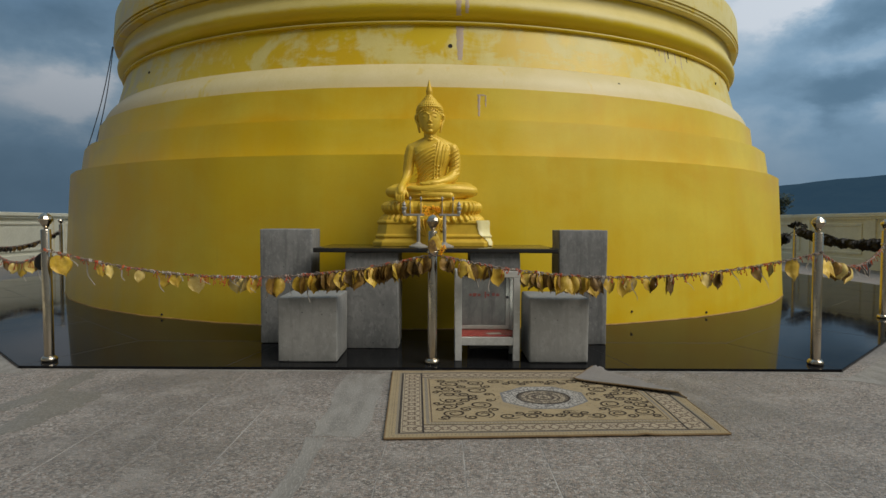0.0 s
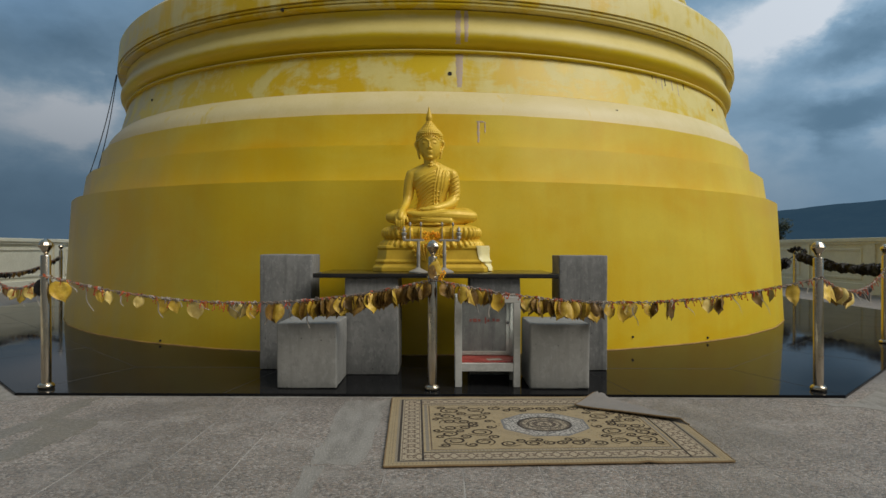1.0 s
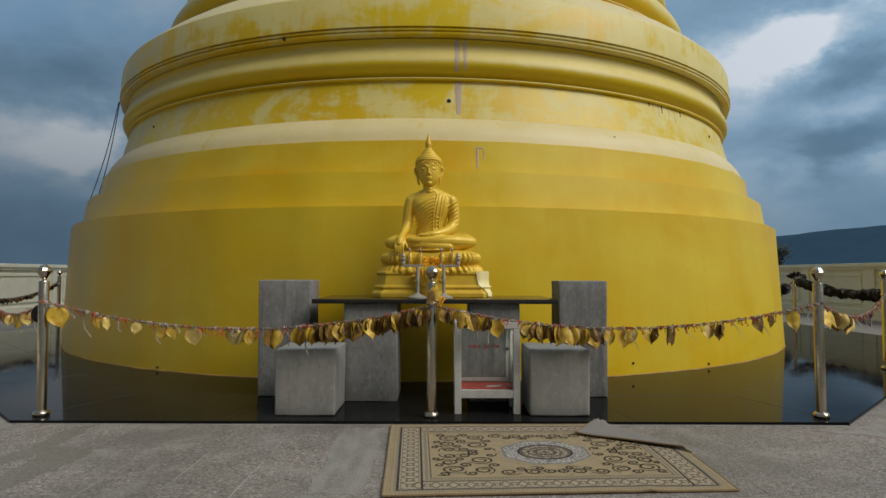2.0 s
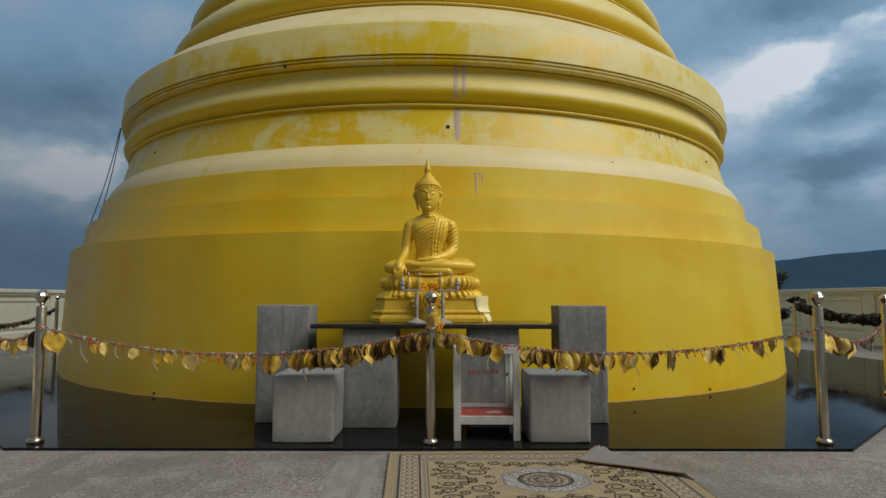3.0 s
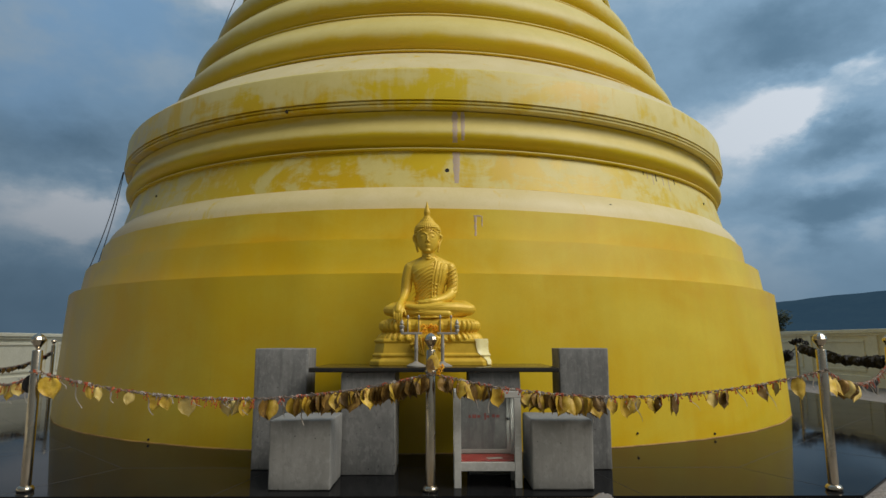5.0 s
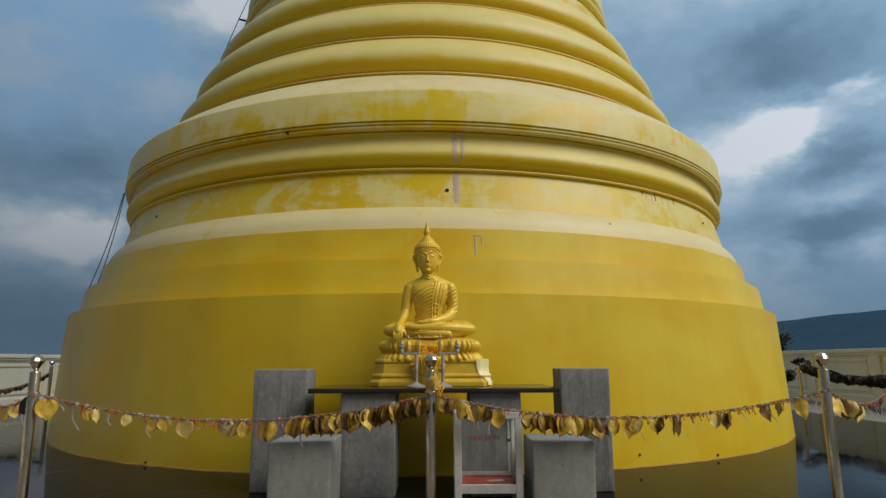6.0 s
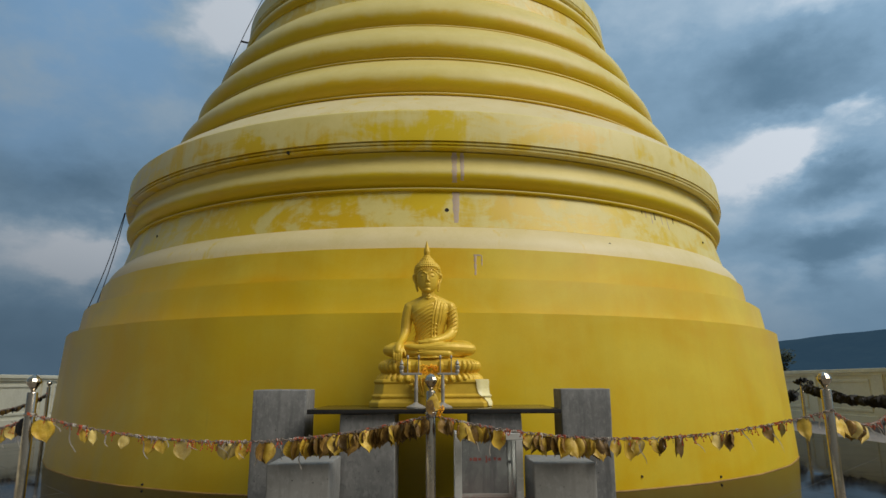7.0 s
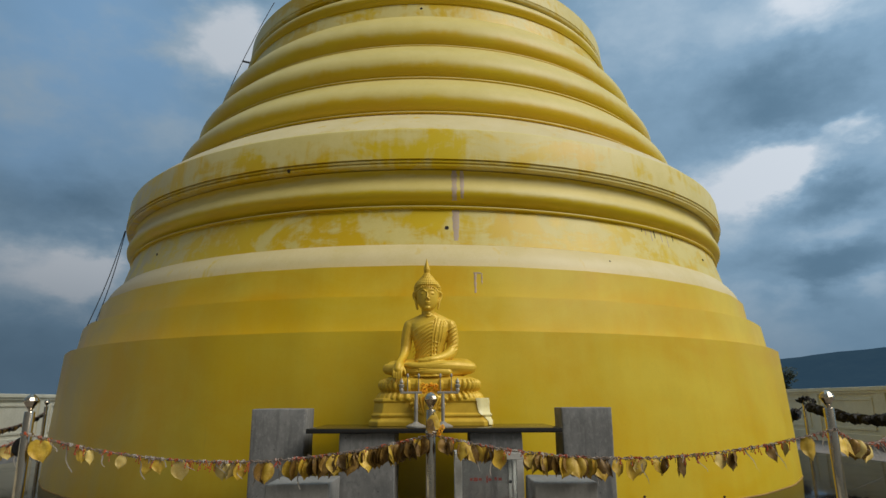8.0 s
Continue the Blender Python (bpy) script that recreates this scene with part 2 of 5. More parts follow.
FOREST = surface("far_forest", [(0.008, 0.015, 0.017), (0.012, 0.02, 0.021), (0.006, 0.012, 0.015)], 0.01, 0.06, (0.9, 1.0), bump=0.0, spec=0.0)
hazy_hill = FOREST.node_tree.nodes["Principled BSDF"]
# distance haze put in as a faint blue glow of the hill itself
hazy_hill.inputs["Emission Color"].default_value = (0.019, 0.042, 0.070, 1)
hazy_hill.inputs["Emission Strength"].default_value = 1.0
LAND = surface("far_land", [(0.05, 0.07, 0.06), (0.04, 0.06, 0.065), (0.06, 0.075, 0.06)], 0.01, 0.1, (0.9, 1.0), bump=0.0)

# ---------------------------------------------------------------- building helpers
def part(name, bm, material, parent=None, label="", smooth=None):
    """Link a bmesh as one mesh object under a thing or a part."""
    bmesh.ops.recalc_face_normals(bm, faces=bm.faces)
    if smooth is not None:
        for f in bm.faces:
            f.smooth = True
        for e in bm.edges:
            e.smooth = len(e.link_faces) == 2 and e.calc_face_angle(0) < radians(smooth)
    me = bpy.data.meshes.new(name)
    bm.to_mesh(me)
    bm.free()
    me.materials.append(material)
    ob = new(name, me)
    ob.parent = parent
    return tagged(ob, label)


def thing(name, at, label, category, group="", kind=""):
    ob = new(name)
    ob.matrix_basis = pose(*at) if not isinstance(at, Matrix) else at
    return tagged(ob, label, category, group, kind)


def box(x0, x1, y0, y1, z0, z1, bevel=0.0, bm=None, seg=2):
    out = bm or bmesh.new()
    vs = bmesh.ops.create_cube(out, size=1.0, matrix=Matrix.Translation(((x0 + x1) / 2, (y0 + y1) / 2, (z0 + z1) / 2)) @ Matrix.Diagonal((x1 - x0, y1 - y0, z1 - z0, 1)))["verts"]
    if bevel:
        es = list({e for v in vs for e in v.link_edges})
        bmesh.ops.bevel(out, geom=es, offset=bevel, segments=seg, affect="EDGES", profile=0.5)
    return out


def lathe(profile, segs=32, bm=None, at=(0, 0, 0), facets=0):
    """Turn (radius, height) pairs about the z axis; facets: slightly flattened sides, as formwork leaves them."""
    def wide(i):
        if not facets:
            return 1.0
        local = ((i * facets / segs) % 1 - 0.5) * 2 * math.pi / facets
        return 1 - 0.65 * (1 - math.cos(math.pi / facets) / math.cos(local))

    out = bm or bmesh.new()
    rows = []
    for r, z in profile:
        if r < 1e-5:
            rows.append([out.verts.new((at[0], at[1], at[2] + z))])
        else:
            rows.append([out.verts.new((at[0] + r * wide(i) * math.cos(2 * math.pi * i / segs), at[1] + r * wide(i) * math.sin(2 * math.pi * i / segs), at[2] + z)) for i in range(segs)])
    for a, b in zip(rows, rows[1:]):
        for i in range(segs):
            j = (i + 1) % segs
            if len(a) == 1 and len(b) == 1:
                continue
            if len(a) == 1:
                out.faces.new((a[0], b[j], b[i]))
            elif len(b) == 1:
                out.faces.new((a[i], a[j], b[0]))
            else:
                out.faces.new((a[i], a[j], b[j], b[i]))
    return out


def tube(points, r, sides=8, bm=None, taper=None):
    """A round bar along points."""
    out = bm or bmesh.new()
    pts = [Vector(p) for p in points]
    rings = []
    for k, p in enumerate(pts):
        d = (pts[min(k + 1, len(pts) - 1)] - pts[max(k - 1, 0)]).normalized()
        side = d.cross(Vector((0, 0, 1)))
        if side.length < 1e-3:
            side = Vector((1, 0, 0))
        side.normalize()
        up = side.cross(d)
        rr = r if taper is None else r + (taper - r) * k / (len(pts) - 1)
        rings.append([out.verts.new(p + rr * (math.cos(2 * math.pi * i / sides) * side + math.sin(2 * math.pi * i / sides) * up)) for i in range(sides)])
    for a, b in zip(rings, rings[1:]):
        for i in range(sides):
            out.faces.new((a[i], a[(i + 1) % sides], b[(i + 1) % sides], b[i]))
    out.faces.new(list(reversed(rings[0])))
    out.faces.new(rings[-1])
    return out


def arc(r0, z0, r1, z1, b, n=8, skew=1.0):
    """A bulging moulding from (r0, z0) to (r1, z1)."""
    return [(r0 + (r1 - r0) * i / n + b * math.sin(math.pi * (i / n) ** skew), z0 + (z1 - z0) * i / n) for i in range(n + 1)]


# ---------------------------------------------------------------- ground, terrace, platform
CX, CY = -0.276, 11.97          # axis of the shrine
land = bmesh.new()
rows = []
for k in range(34):
    rad = 0.0 if k == 0 else 6.0 * 1.225 ** k
    rows.append([])
    for i in range(48):
        p = Vector((rad * math.cos(2 * math.pi * i / 48), 8 + rad * math.sin(2 * math.pi * i / 48), 0))
        p.z = -60 + 58.4 * math.exp(-(max(0, rad - 16) / 55) ** 2) + (2.5 * noise.noise(p / 30) if rad > 22 else 0)
        rows[-1].append(land.verts.new(p))
for a, b in zip(rows, rows[1:]):
    for i in range(48):
        land.faces.new((a[i], b[i], b[(i + 1) % 48], a[(i + 1) % 48]))
bmesh.ops.remove_doubles(land, verts=land.verts[:], dist=0.001)
tagged(part("ground", land, LAND), "low wooded land round the hill, reaching the horizon", "ground", kind="structure")

terrace = box(-10.6, 10.4, -9, 25, -1.9, -0.0009)
tagged(part("terrace_floor", terrace, JOINT), "terrace of worn speckled stone slabs bedded in mortar", "floor", kind="structure")
FLOOR = bpy.data.objects["terrace_floor"]


def platform_outline(grow=0.0):
    a, h = 7.625 + grow, 2.94 + grow * 0.41
    x0 = -0.087
    return [(x0 - h, CY - a), (x0 + h, CY - a), (x0 + a, CY - h), (x0 + a, CY + h), (x0 + h, CY + a), (x0 - h, CY + a), (x0 - a, CY + h), (x0 - a, CY - h)]


plat = bmesh.new()
f = plat.faces.new([plat.verts.new((x, y, -0.02)) for x, y in platform_outline()])
top = bmesh.ops.extrude_face_region(plat, geom=[f])
bmesh.ops.translate(plat, verts=[v for v in top["geom"] if isinstance(v, bmesh.types.BMVert)], vec=(0, 0, 0.04))
bmesh.ops.bevel(plat, geom=[e for e in plat.edges if all(v.co.z > 0 for v in e.verts)], offset=0.004, segments=2, affect="EDGES")
tagged(part("platform", plat, BLACK), "low eight-sided platform of polished black granite round the shrine", "platform", kind="structure")
PZ = 0.02
SEAM = surface("granite_seam", [(0.05, 0.048, 0.045), (0.03, 0.03, 0.03), (0.07, 0.066, 0.06)], 4, 60, (0.5, 0.7))
inner, outer = platform_outline(-0.95), platform_outline(-0.01)
for k in range(8):
    for a, b in ((inner[k], inner[(k + 1) % 8]), (inner[k], outer[k]), *[(Vector(inner[k]).lerp(Vector(inner[(k + 1) % 8]), q), Vector(outer[k]).lerp(Vector(outer[(k + 1) % 8]), q)) for q in (0.25, 0.5, 0.75)]):
        o = part("granite_joint", tube([(a[0], a[1], PZ - 0.0005), (b[0], b[1], PZ - 0.0005)], 0.0016, 4), SEAM, bpy.data.objects["platform"])

# far hills
def ridge(name, pts, depth, label):
    bm = bmesh.new()
    n = len(pts)
    rows = []
    for k in range(7):
        s = k / 6
        row = []
        for x, y, h in pts:
            out = Vector((x, y, 0)).normalized()
            p = Vector((x, y, 0)) - out * depth * (1 - s)
            row.append(bm.verts.new((p.x, p.y, -62 + (h + 62) * s ** 1.3 + (6 * noise.noise(p / 60) if k < 6 else 2.5 * noise.noise(p / 25)))))
        rows.append(row)
    back = [bm.verts.new((x * 1.3, y * 1.3, -62)) for x, y, h in pts]
    rows.append(back)
    for a, b in zip(rows, rows[1:]):
        for i in range(n - 1):
            bm.faces.new((a[i], a[i + 1], b[i + 1], b[i]))
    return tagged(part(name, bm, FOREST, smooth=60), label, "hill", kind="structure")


pts = []
for i in range(90):
    az = radians(12 + i * 0.9)
    x, y = 1900 * math.sin(az), 1900 * math.cos(az)
    deg = 12 + i * 0.9
    e = 0.0555 + 0.0125 * max(0, min(1, (deg - 28) / 9)) + 0.012 * max(0, min(1, (deg - 40) / 20)) - 0.02 * max(0, min(1, (deg - 62) / 20)) - 0.045 * max(0, min(1, (24 - deg) / 10))
    pts.append((x, y, 1.05 + 1900 * e + 5 * noise.noise(Vector((x / 160, y / 160, 0)))))
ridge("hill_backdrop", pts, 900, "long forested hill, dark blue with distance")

# parapet along three sides of the terrace
def parapet(name, a, b, tall=1.0, pitch=2.6):
    """A cream wall with a cap, pilasters and recessed panels, from a to b."""
    a, b = Vector((*a, 0)), Vector((*b, 0))
    d = b - a
    ln = d.length
    ang = math.degrees(math.atan2(d.y, d.x))
    w = thing(name, pose(a.x, a.y, 0, 0, 0, ang) @ Matrix.Diagonal((1, 1, tall, 1)), "cream-painted parapet wall with a cap and recessed panels", "wall", kind="structure")
    part("wall_body", box(0, ln, -0.06, 0.06, -0.01, 1.08, 0.004), WALL, w)
    part("plinth", box(0, ln, -0.10, 0.10, -0.012, 0.22, 0.01), WALL, w)
    bm = box(0, ln, -0.15, 0.15, 1.13, 1.215, 0.012)
    box(0, ln, -0.115, 0.115, 1.078, 1.132, 0.006, bm)
    part("cap", bm, WALL, w)
    n = max(1, round(ln / pitch))
    for i in range(n + 1):
        x = ln * i / n
        part("pilaster", box(x - 0.17, x + 0.17, -0.105, 0.105, 0.21, 1.085, 0.008), WALL, w)
    for i in range(n):
        x0, x1 = ln * i / n + 0.32, ln * (i + 1) / n - 0.32
        bm = bmesh.new()
        for zz in (0.30, 0.93):
            box(x0, x1, -0.085, 0.085, zz, zz + 0.06, 0.008, bm)
        for xx in (x0, x1 - 0.06):
            box(xx, xx + 0.06, -0.085, 0.085, 0.362, 0.928, 0.008, bm)
        part("panel_moulding", bm, WALL, w)
    return w


parapet("wall_east", (10.1, 24.6), (10.1, -8.6), 1.10)
parapet("wall_west", (-10.3, -8.6), (-10.3, 24.6), 1.045, 4.1)
parapet("wall_north", (-10.1, 24.75), (9.9, 24.75))
parapet("wall_south", (9.9, -8.75), (-10.1, -8.75))

# ---------------------------------------------------------------- the shrine
chedi = thing("stupa", (CX, CY, PZ - 0.002), "huge yellow-painted masonry stupa with stepped drum and weathered rings", "stupa")
SEG = 216


def ring(name, prof, material, label="", facets=0):
    return part(name, lathe([(r, z - PZ) for r, z in prof], SEG, facets=facets), material, chedi, label, smooth=28)


GRIME = surface("stained_fillet", [(0.36, 0.20, 0.03), (0.24, 0.13, 0.03), (0.42, 0.27, 0.06)], 5, 50, (0.7, 0.85))
ring("base_fillet", [(6.066, 0.021), (6.062, 0.027), (6.056, 0.032), (6.0, 0.034)], GRIME, "rust-brown stained mortar fillet", facets=36)
ring("lower_drum", [(6.055, 0.022), (6.012, 0.85), (5.962, 1.722), (5.6, 1.725)], PAINT, facets=36)
ring("drum_step", [(5.7, 1.70), (5.83, 1.7255), (5.775, 2.097), (5.4, 2.100)], PAINT_STEP, facets=36)
ring("drum_step", [(5.5, 2.08), (5.62, 2.1005), (5.575, 2.458), (5.3, 2.462)], PAINT_STEP, facets=36)
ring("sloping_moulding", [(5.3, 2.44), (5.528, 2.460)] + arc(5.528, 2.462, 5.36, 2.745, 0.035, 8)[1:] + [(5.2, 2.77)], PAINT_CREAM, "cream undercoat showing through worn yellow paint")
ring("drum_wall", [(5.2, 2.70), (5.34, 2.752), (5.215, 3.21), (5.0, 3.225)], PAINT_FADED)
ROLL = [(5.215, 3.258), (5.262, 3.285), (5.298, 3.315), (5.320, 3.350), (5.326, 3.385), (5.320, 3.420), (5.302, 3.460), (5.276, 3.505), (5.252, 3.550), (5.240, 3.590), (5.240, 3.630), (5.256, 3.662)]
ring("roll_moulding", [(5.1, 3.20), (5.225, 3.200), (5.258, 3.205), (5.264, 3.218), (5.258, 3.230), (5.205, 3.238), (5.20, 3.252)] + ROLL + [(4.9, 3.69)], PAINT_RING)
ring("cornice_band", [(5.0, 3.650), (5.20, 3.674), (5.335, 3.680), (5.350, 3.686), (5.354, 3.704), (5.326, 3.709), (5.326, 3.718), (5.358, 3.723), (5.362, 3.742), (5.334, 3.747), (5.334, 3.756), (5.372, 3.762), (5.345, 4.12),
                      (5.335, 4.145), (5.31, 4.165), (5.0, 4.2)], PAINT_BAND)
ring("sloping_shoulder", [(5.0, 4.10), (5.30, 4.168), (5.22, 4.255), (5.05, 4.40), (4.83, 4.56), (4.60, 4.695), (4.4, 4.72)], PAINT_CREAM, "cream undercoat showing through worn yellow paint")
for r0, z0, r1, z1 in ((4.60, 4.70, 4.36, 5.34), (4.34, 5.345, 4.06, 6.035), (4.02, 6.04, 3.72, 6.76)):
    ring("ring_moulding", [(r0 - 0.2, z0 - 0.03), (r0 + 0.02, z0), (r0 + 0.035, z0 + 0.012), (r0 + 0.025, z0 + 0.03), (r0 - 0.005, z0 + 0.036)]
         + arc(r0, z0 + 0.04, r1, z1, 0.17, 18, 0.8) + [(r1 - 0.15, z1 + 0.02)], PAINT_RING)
ring("bell_neck", [(3.5, 6.72), (3.71, 6.765), (3.66, 7.03), (3.5, 7.05)], PAINT_BAND)
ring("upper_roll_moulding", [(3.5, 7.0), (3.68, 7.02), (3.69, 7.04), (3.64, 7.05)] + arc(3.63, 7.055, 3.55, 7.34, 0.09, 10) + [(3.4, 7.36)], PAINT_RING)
ring("upper_cornice", [(3.4, 7.32), (3.62, 7.36), (3.63, 7.39), (3.60, 7.395), (3.63, 7.41), (3.61, 7.70), (3.58, 7.74), (3.3, 7.78)], PAINT_BAND)
ring("bell", [(3.3, 7.70), (3.50, 7.75), (3.30, 8.0), (3.05, 8.35), (2.8, 8.9), (2.55, 9.6), (2.2, 10.3), (1.6, 10.9), (0.8, 11.2), (0.0, 11.28)], PAINT_FADED)
# weep holes, repairs and runs on the drum
HOLE = surface("dark_hole", [(0.02, 0.015, 0.01), (0.03, 0.02, 0.012), (0.02, 0.015, 0.01)], 5, 40)


def on_drum(r, x, z):
    """Place and turn on the drum's face at a sideways distance x from its axis."""
    a = math.asin(x / r)
    return pose(r * math.sin(a), -r * math.cos(a), z - PZ, 90, 0, math.degrees(a))


HOLE_PIPE = lathe([(0.0, 0.003), (0.016, 0.004), (0.021, 0.006), (0.024, 0.002), (0.025, -0.04)], 14)
hole_ob = part("weep_hole", HOLE_PIPE, HOLE, chedi, "dark drain pipe end")
hole_ob.matrix_basis = on_drum(5.286, 0.345, 2.957)
for r, x, z, k in ((5.28, -3.55, 2.99, 0.7), (5.28, 4.02, 2.99, 0.7), (6.051, -2.756, 0.055, 0.5), (6.051, 3.24, 0.065, 0.55), (6.047, 2.246, 0.143, 0.5), (3.68, -0.01, 6.92, 0.9), (5.365, -1.52, 3.70, 0.8), (5.46, 2.25, 2.62, 0.8)):
    o = new("weep_hole", hole_ob.data)
    o.parent = chedi
    o.matrix_basis = on_drum(r, x, z) @ Matrix.Diagonal((k, k, k, 1))


def run_of_mortar(r0, z0, r1, z1, x, w, seed, roll=False):
    """An irregular strip of grey filler that follows the wall."""
    rnd = random.Random(seed)
    bm = bmesh.new()
    rows = []
    n = 15
    for i in range(n):
        s = i / (n - 1)
        r, z = r0 + (r1 - r0) * s, z0 + (z1 - z0) * s - PZ
        if roll:
            for (ra, za), (rb, zb) in zip(ROLL, ROLL[1:]):
                if za <= z + PZ <= zb:
                    r = ra + (rb - ra) * (z + PZ - za) / (zb - za)
        ww = w * rnd.uniform(0.8, 1.15)
        row = []
        for k in (-1, -0.5, 0, 0.5, 1):
            a = (x + k * ww / 2 + rnd.uniform(-0.004, 0.004)) / r
            rr = r + (0.002 if abs(k) < 1 else -0.003)
            row.append(bm.verts.new((rr * math.sin(a), -rr * math.cos(a), z)))
        rows.append(row)
    for a, b in zip(rows, rows[1:]):
        for i in range(4):
            bm.faces.new((a[i], a[i + 1], b[i + 1], b[i]))
    return part("mortar_repair", bm, REPAIR, chedi, "grey mortar repair streak", smooth=60)


run_of_mortar(5.325, 2.80, 5.222, 3.19, 0.450, 0.095, 3)
run_of_mortar(5.2, 3.29, 5.2, 3.66, 0.435, 0.085, 5, True)
run_of_mortar(5.2, 3.31, 5.2, 3.66, 0.525, 0.060, 7, True)
run_of_mortar(5.600, 2.16, 5.575, 2.38, 0.645, 0.03, 9)
run_of_mortar(5.575, 2.375, 5.574, 2.39, 0.67, 0.09, 10)
run_of_mortar(5.588, 2.26, 5.575, 2.38, 0.715, 0.018, 11)
for i, (x, ln) in enumerate(((3.02, 0.05), (3.09, 0.09), (3.2, 0.16), (3.27, 0.10), (3.42, 0.14), (3.55, 0.2), (3.7, 0.08))):
    o = run_of_mortar(5.218, 3.2, 5.218 + 0.27 * ln, 3.2 - ln, x, 0.022, 20 + i)
    o.data.materials[0] = HOLE if i % 3 == 0 else REPAIR

# lightning conductor
CABLE = surface("black_cable", [(0.02, 0.02, 0.022), (0.03, 0.03, 0.03), (0.015, 0.015, 0.015)], 5, 60, (0.4, 0.6))
wire = thing("lightning_cable", (CX, CY, 0), "pair of black conductor cables slung down the stupa's side", "cable")
for dx in (0.0, 0.085):
    a, b = Vector((-4.825 + dx * 0.1, -2.39 + dx * 0.05, 3.745)), Vector((-5.06 + dx, -2.74 + dx * 0.5, 2.09))
    part("cable", tube([a.lerp(b, s / 12) + Vector((0.03 * math.sin(math.pi * s / 12), 0, -0.03 * math.sin(math.pi * s / 12))) for s in range(13)], 0.0065, 6), CABLE, wire)
a, b = Vector((-3.86, -1.42, 6.28)), Vector((-3.12, -0.95, 9.0))
part("cable", tube([a.lerp(b, s / 12) + Vector((-0.05 * math.sin(math.pi * s / 12), 0, 0)) for s in range(13)], 0.008, 6), CABLE, wire)
part("bracket", tube([(-3.40, -1.10, 7.52), (-3.60, -1.16, 7.54)], 0.02, 8), CABLE, wire, "short metal stand-off bracket")

# ---------------------------------------------------------------- concrete supports and the altar slab
def concrete_block(name, x0, x1, y0, y1, h, material, label, seed, bevel=0.008):
    rnd = random.Random(seed)
    cx, cy = (x0 + x1) / 2, (y0 + y1) / 2
    bm = box(x0 - cx, x1 - cx, y0 - cy, y1 - cy, 0, h, bevel, seg=3)
    bmesh.ops.subdivide_edges(bm, edges=[e for e in bm.edges if e.calc_length() > 0.1], cuts=7, use_grid_fill=True)
    for v in bm.verts:
        v.co += 0.0035 * noise.noise_vector(v.co * 9 + Vector((seed, 0, 0))) + 0.004 * noise.noise_vector(v.co * 2.5 + Vector((0, seed, 0)))
        v.co.z = max(0, v.co.z)
    ob = part(name, bm, material, smooth=35)
    ob.matrix_basis = pose(cx, cy, PZ + 0.001)
    return tagged(ob, label, "concrete block", "concrete blocks under and before the altar")


concrete_block("concrete_pillar", -1.550, -1.115, 5.20, 5.57, 0.9735, CONCRETE, "tall grey cast concrete pillar with stained top", 1)
concrete_block("concrete_pillar", 0.985, 1.394, 5.20, 5.55, 0.9735, CONCRETE, "tall grey cast concrete pillar with stained top", 2)
concrete_block("concrete_support", -0.797, -0.364, 5.00, 5.45, 0.789, CONCRETE, "grey concrete support under the altar slab", 3)
concrete_block("concrete_support", 0.22, 0.63, 5.00, 5.45, 0.789, CONCRETE, "grey concrete support under the altar slab", 4)
concrete_block("concrete_block", -1.217, -0.778, 4.50, 4.97, 0.480, CONCRETE_PALE, "low pale concrete block standing on black granite", 5, 0.010)
concrete_block("concrete_block", 0.638, 1.076, 4.50, 4.97, 0.480, CONCRETE_PALE, "low pale concrete block with chipped corners", 6, 0.014)
ALTAR_Z = 0.847
altar = part("altar_slab", box(-1.05, 0.935, 4.95, 5.86, 0, 0.036, 0.004), SLABTOP, smooth=40)
altar.matrix_basis = pose(0, 0, ALTAR_Z - 0.036)
tagged(altar, "long dark polished granite slab resting on concrete supports", "altar slab")

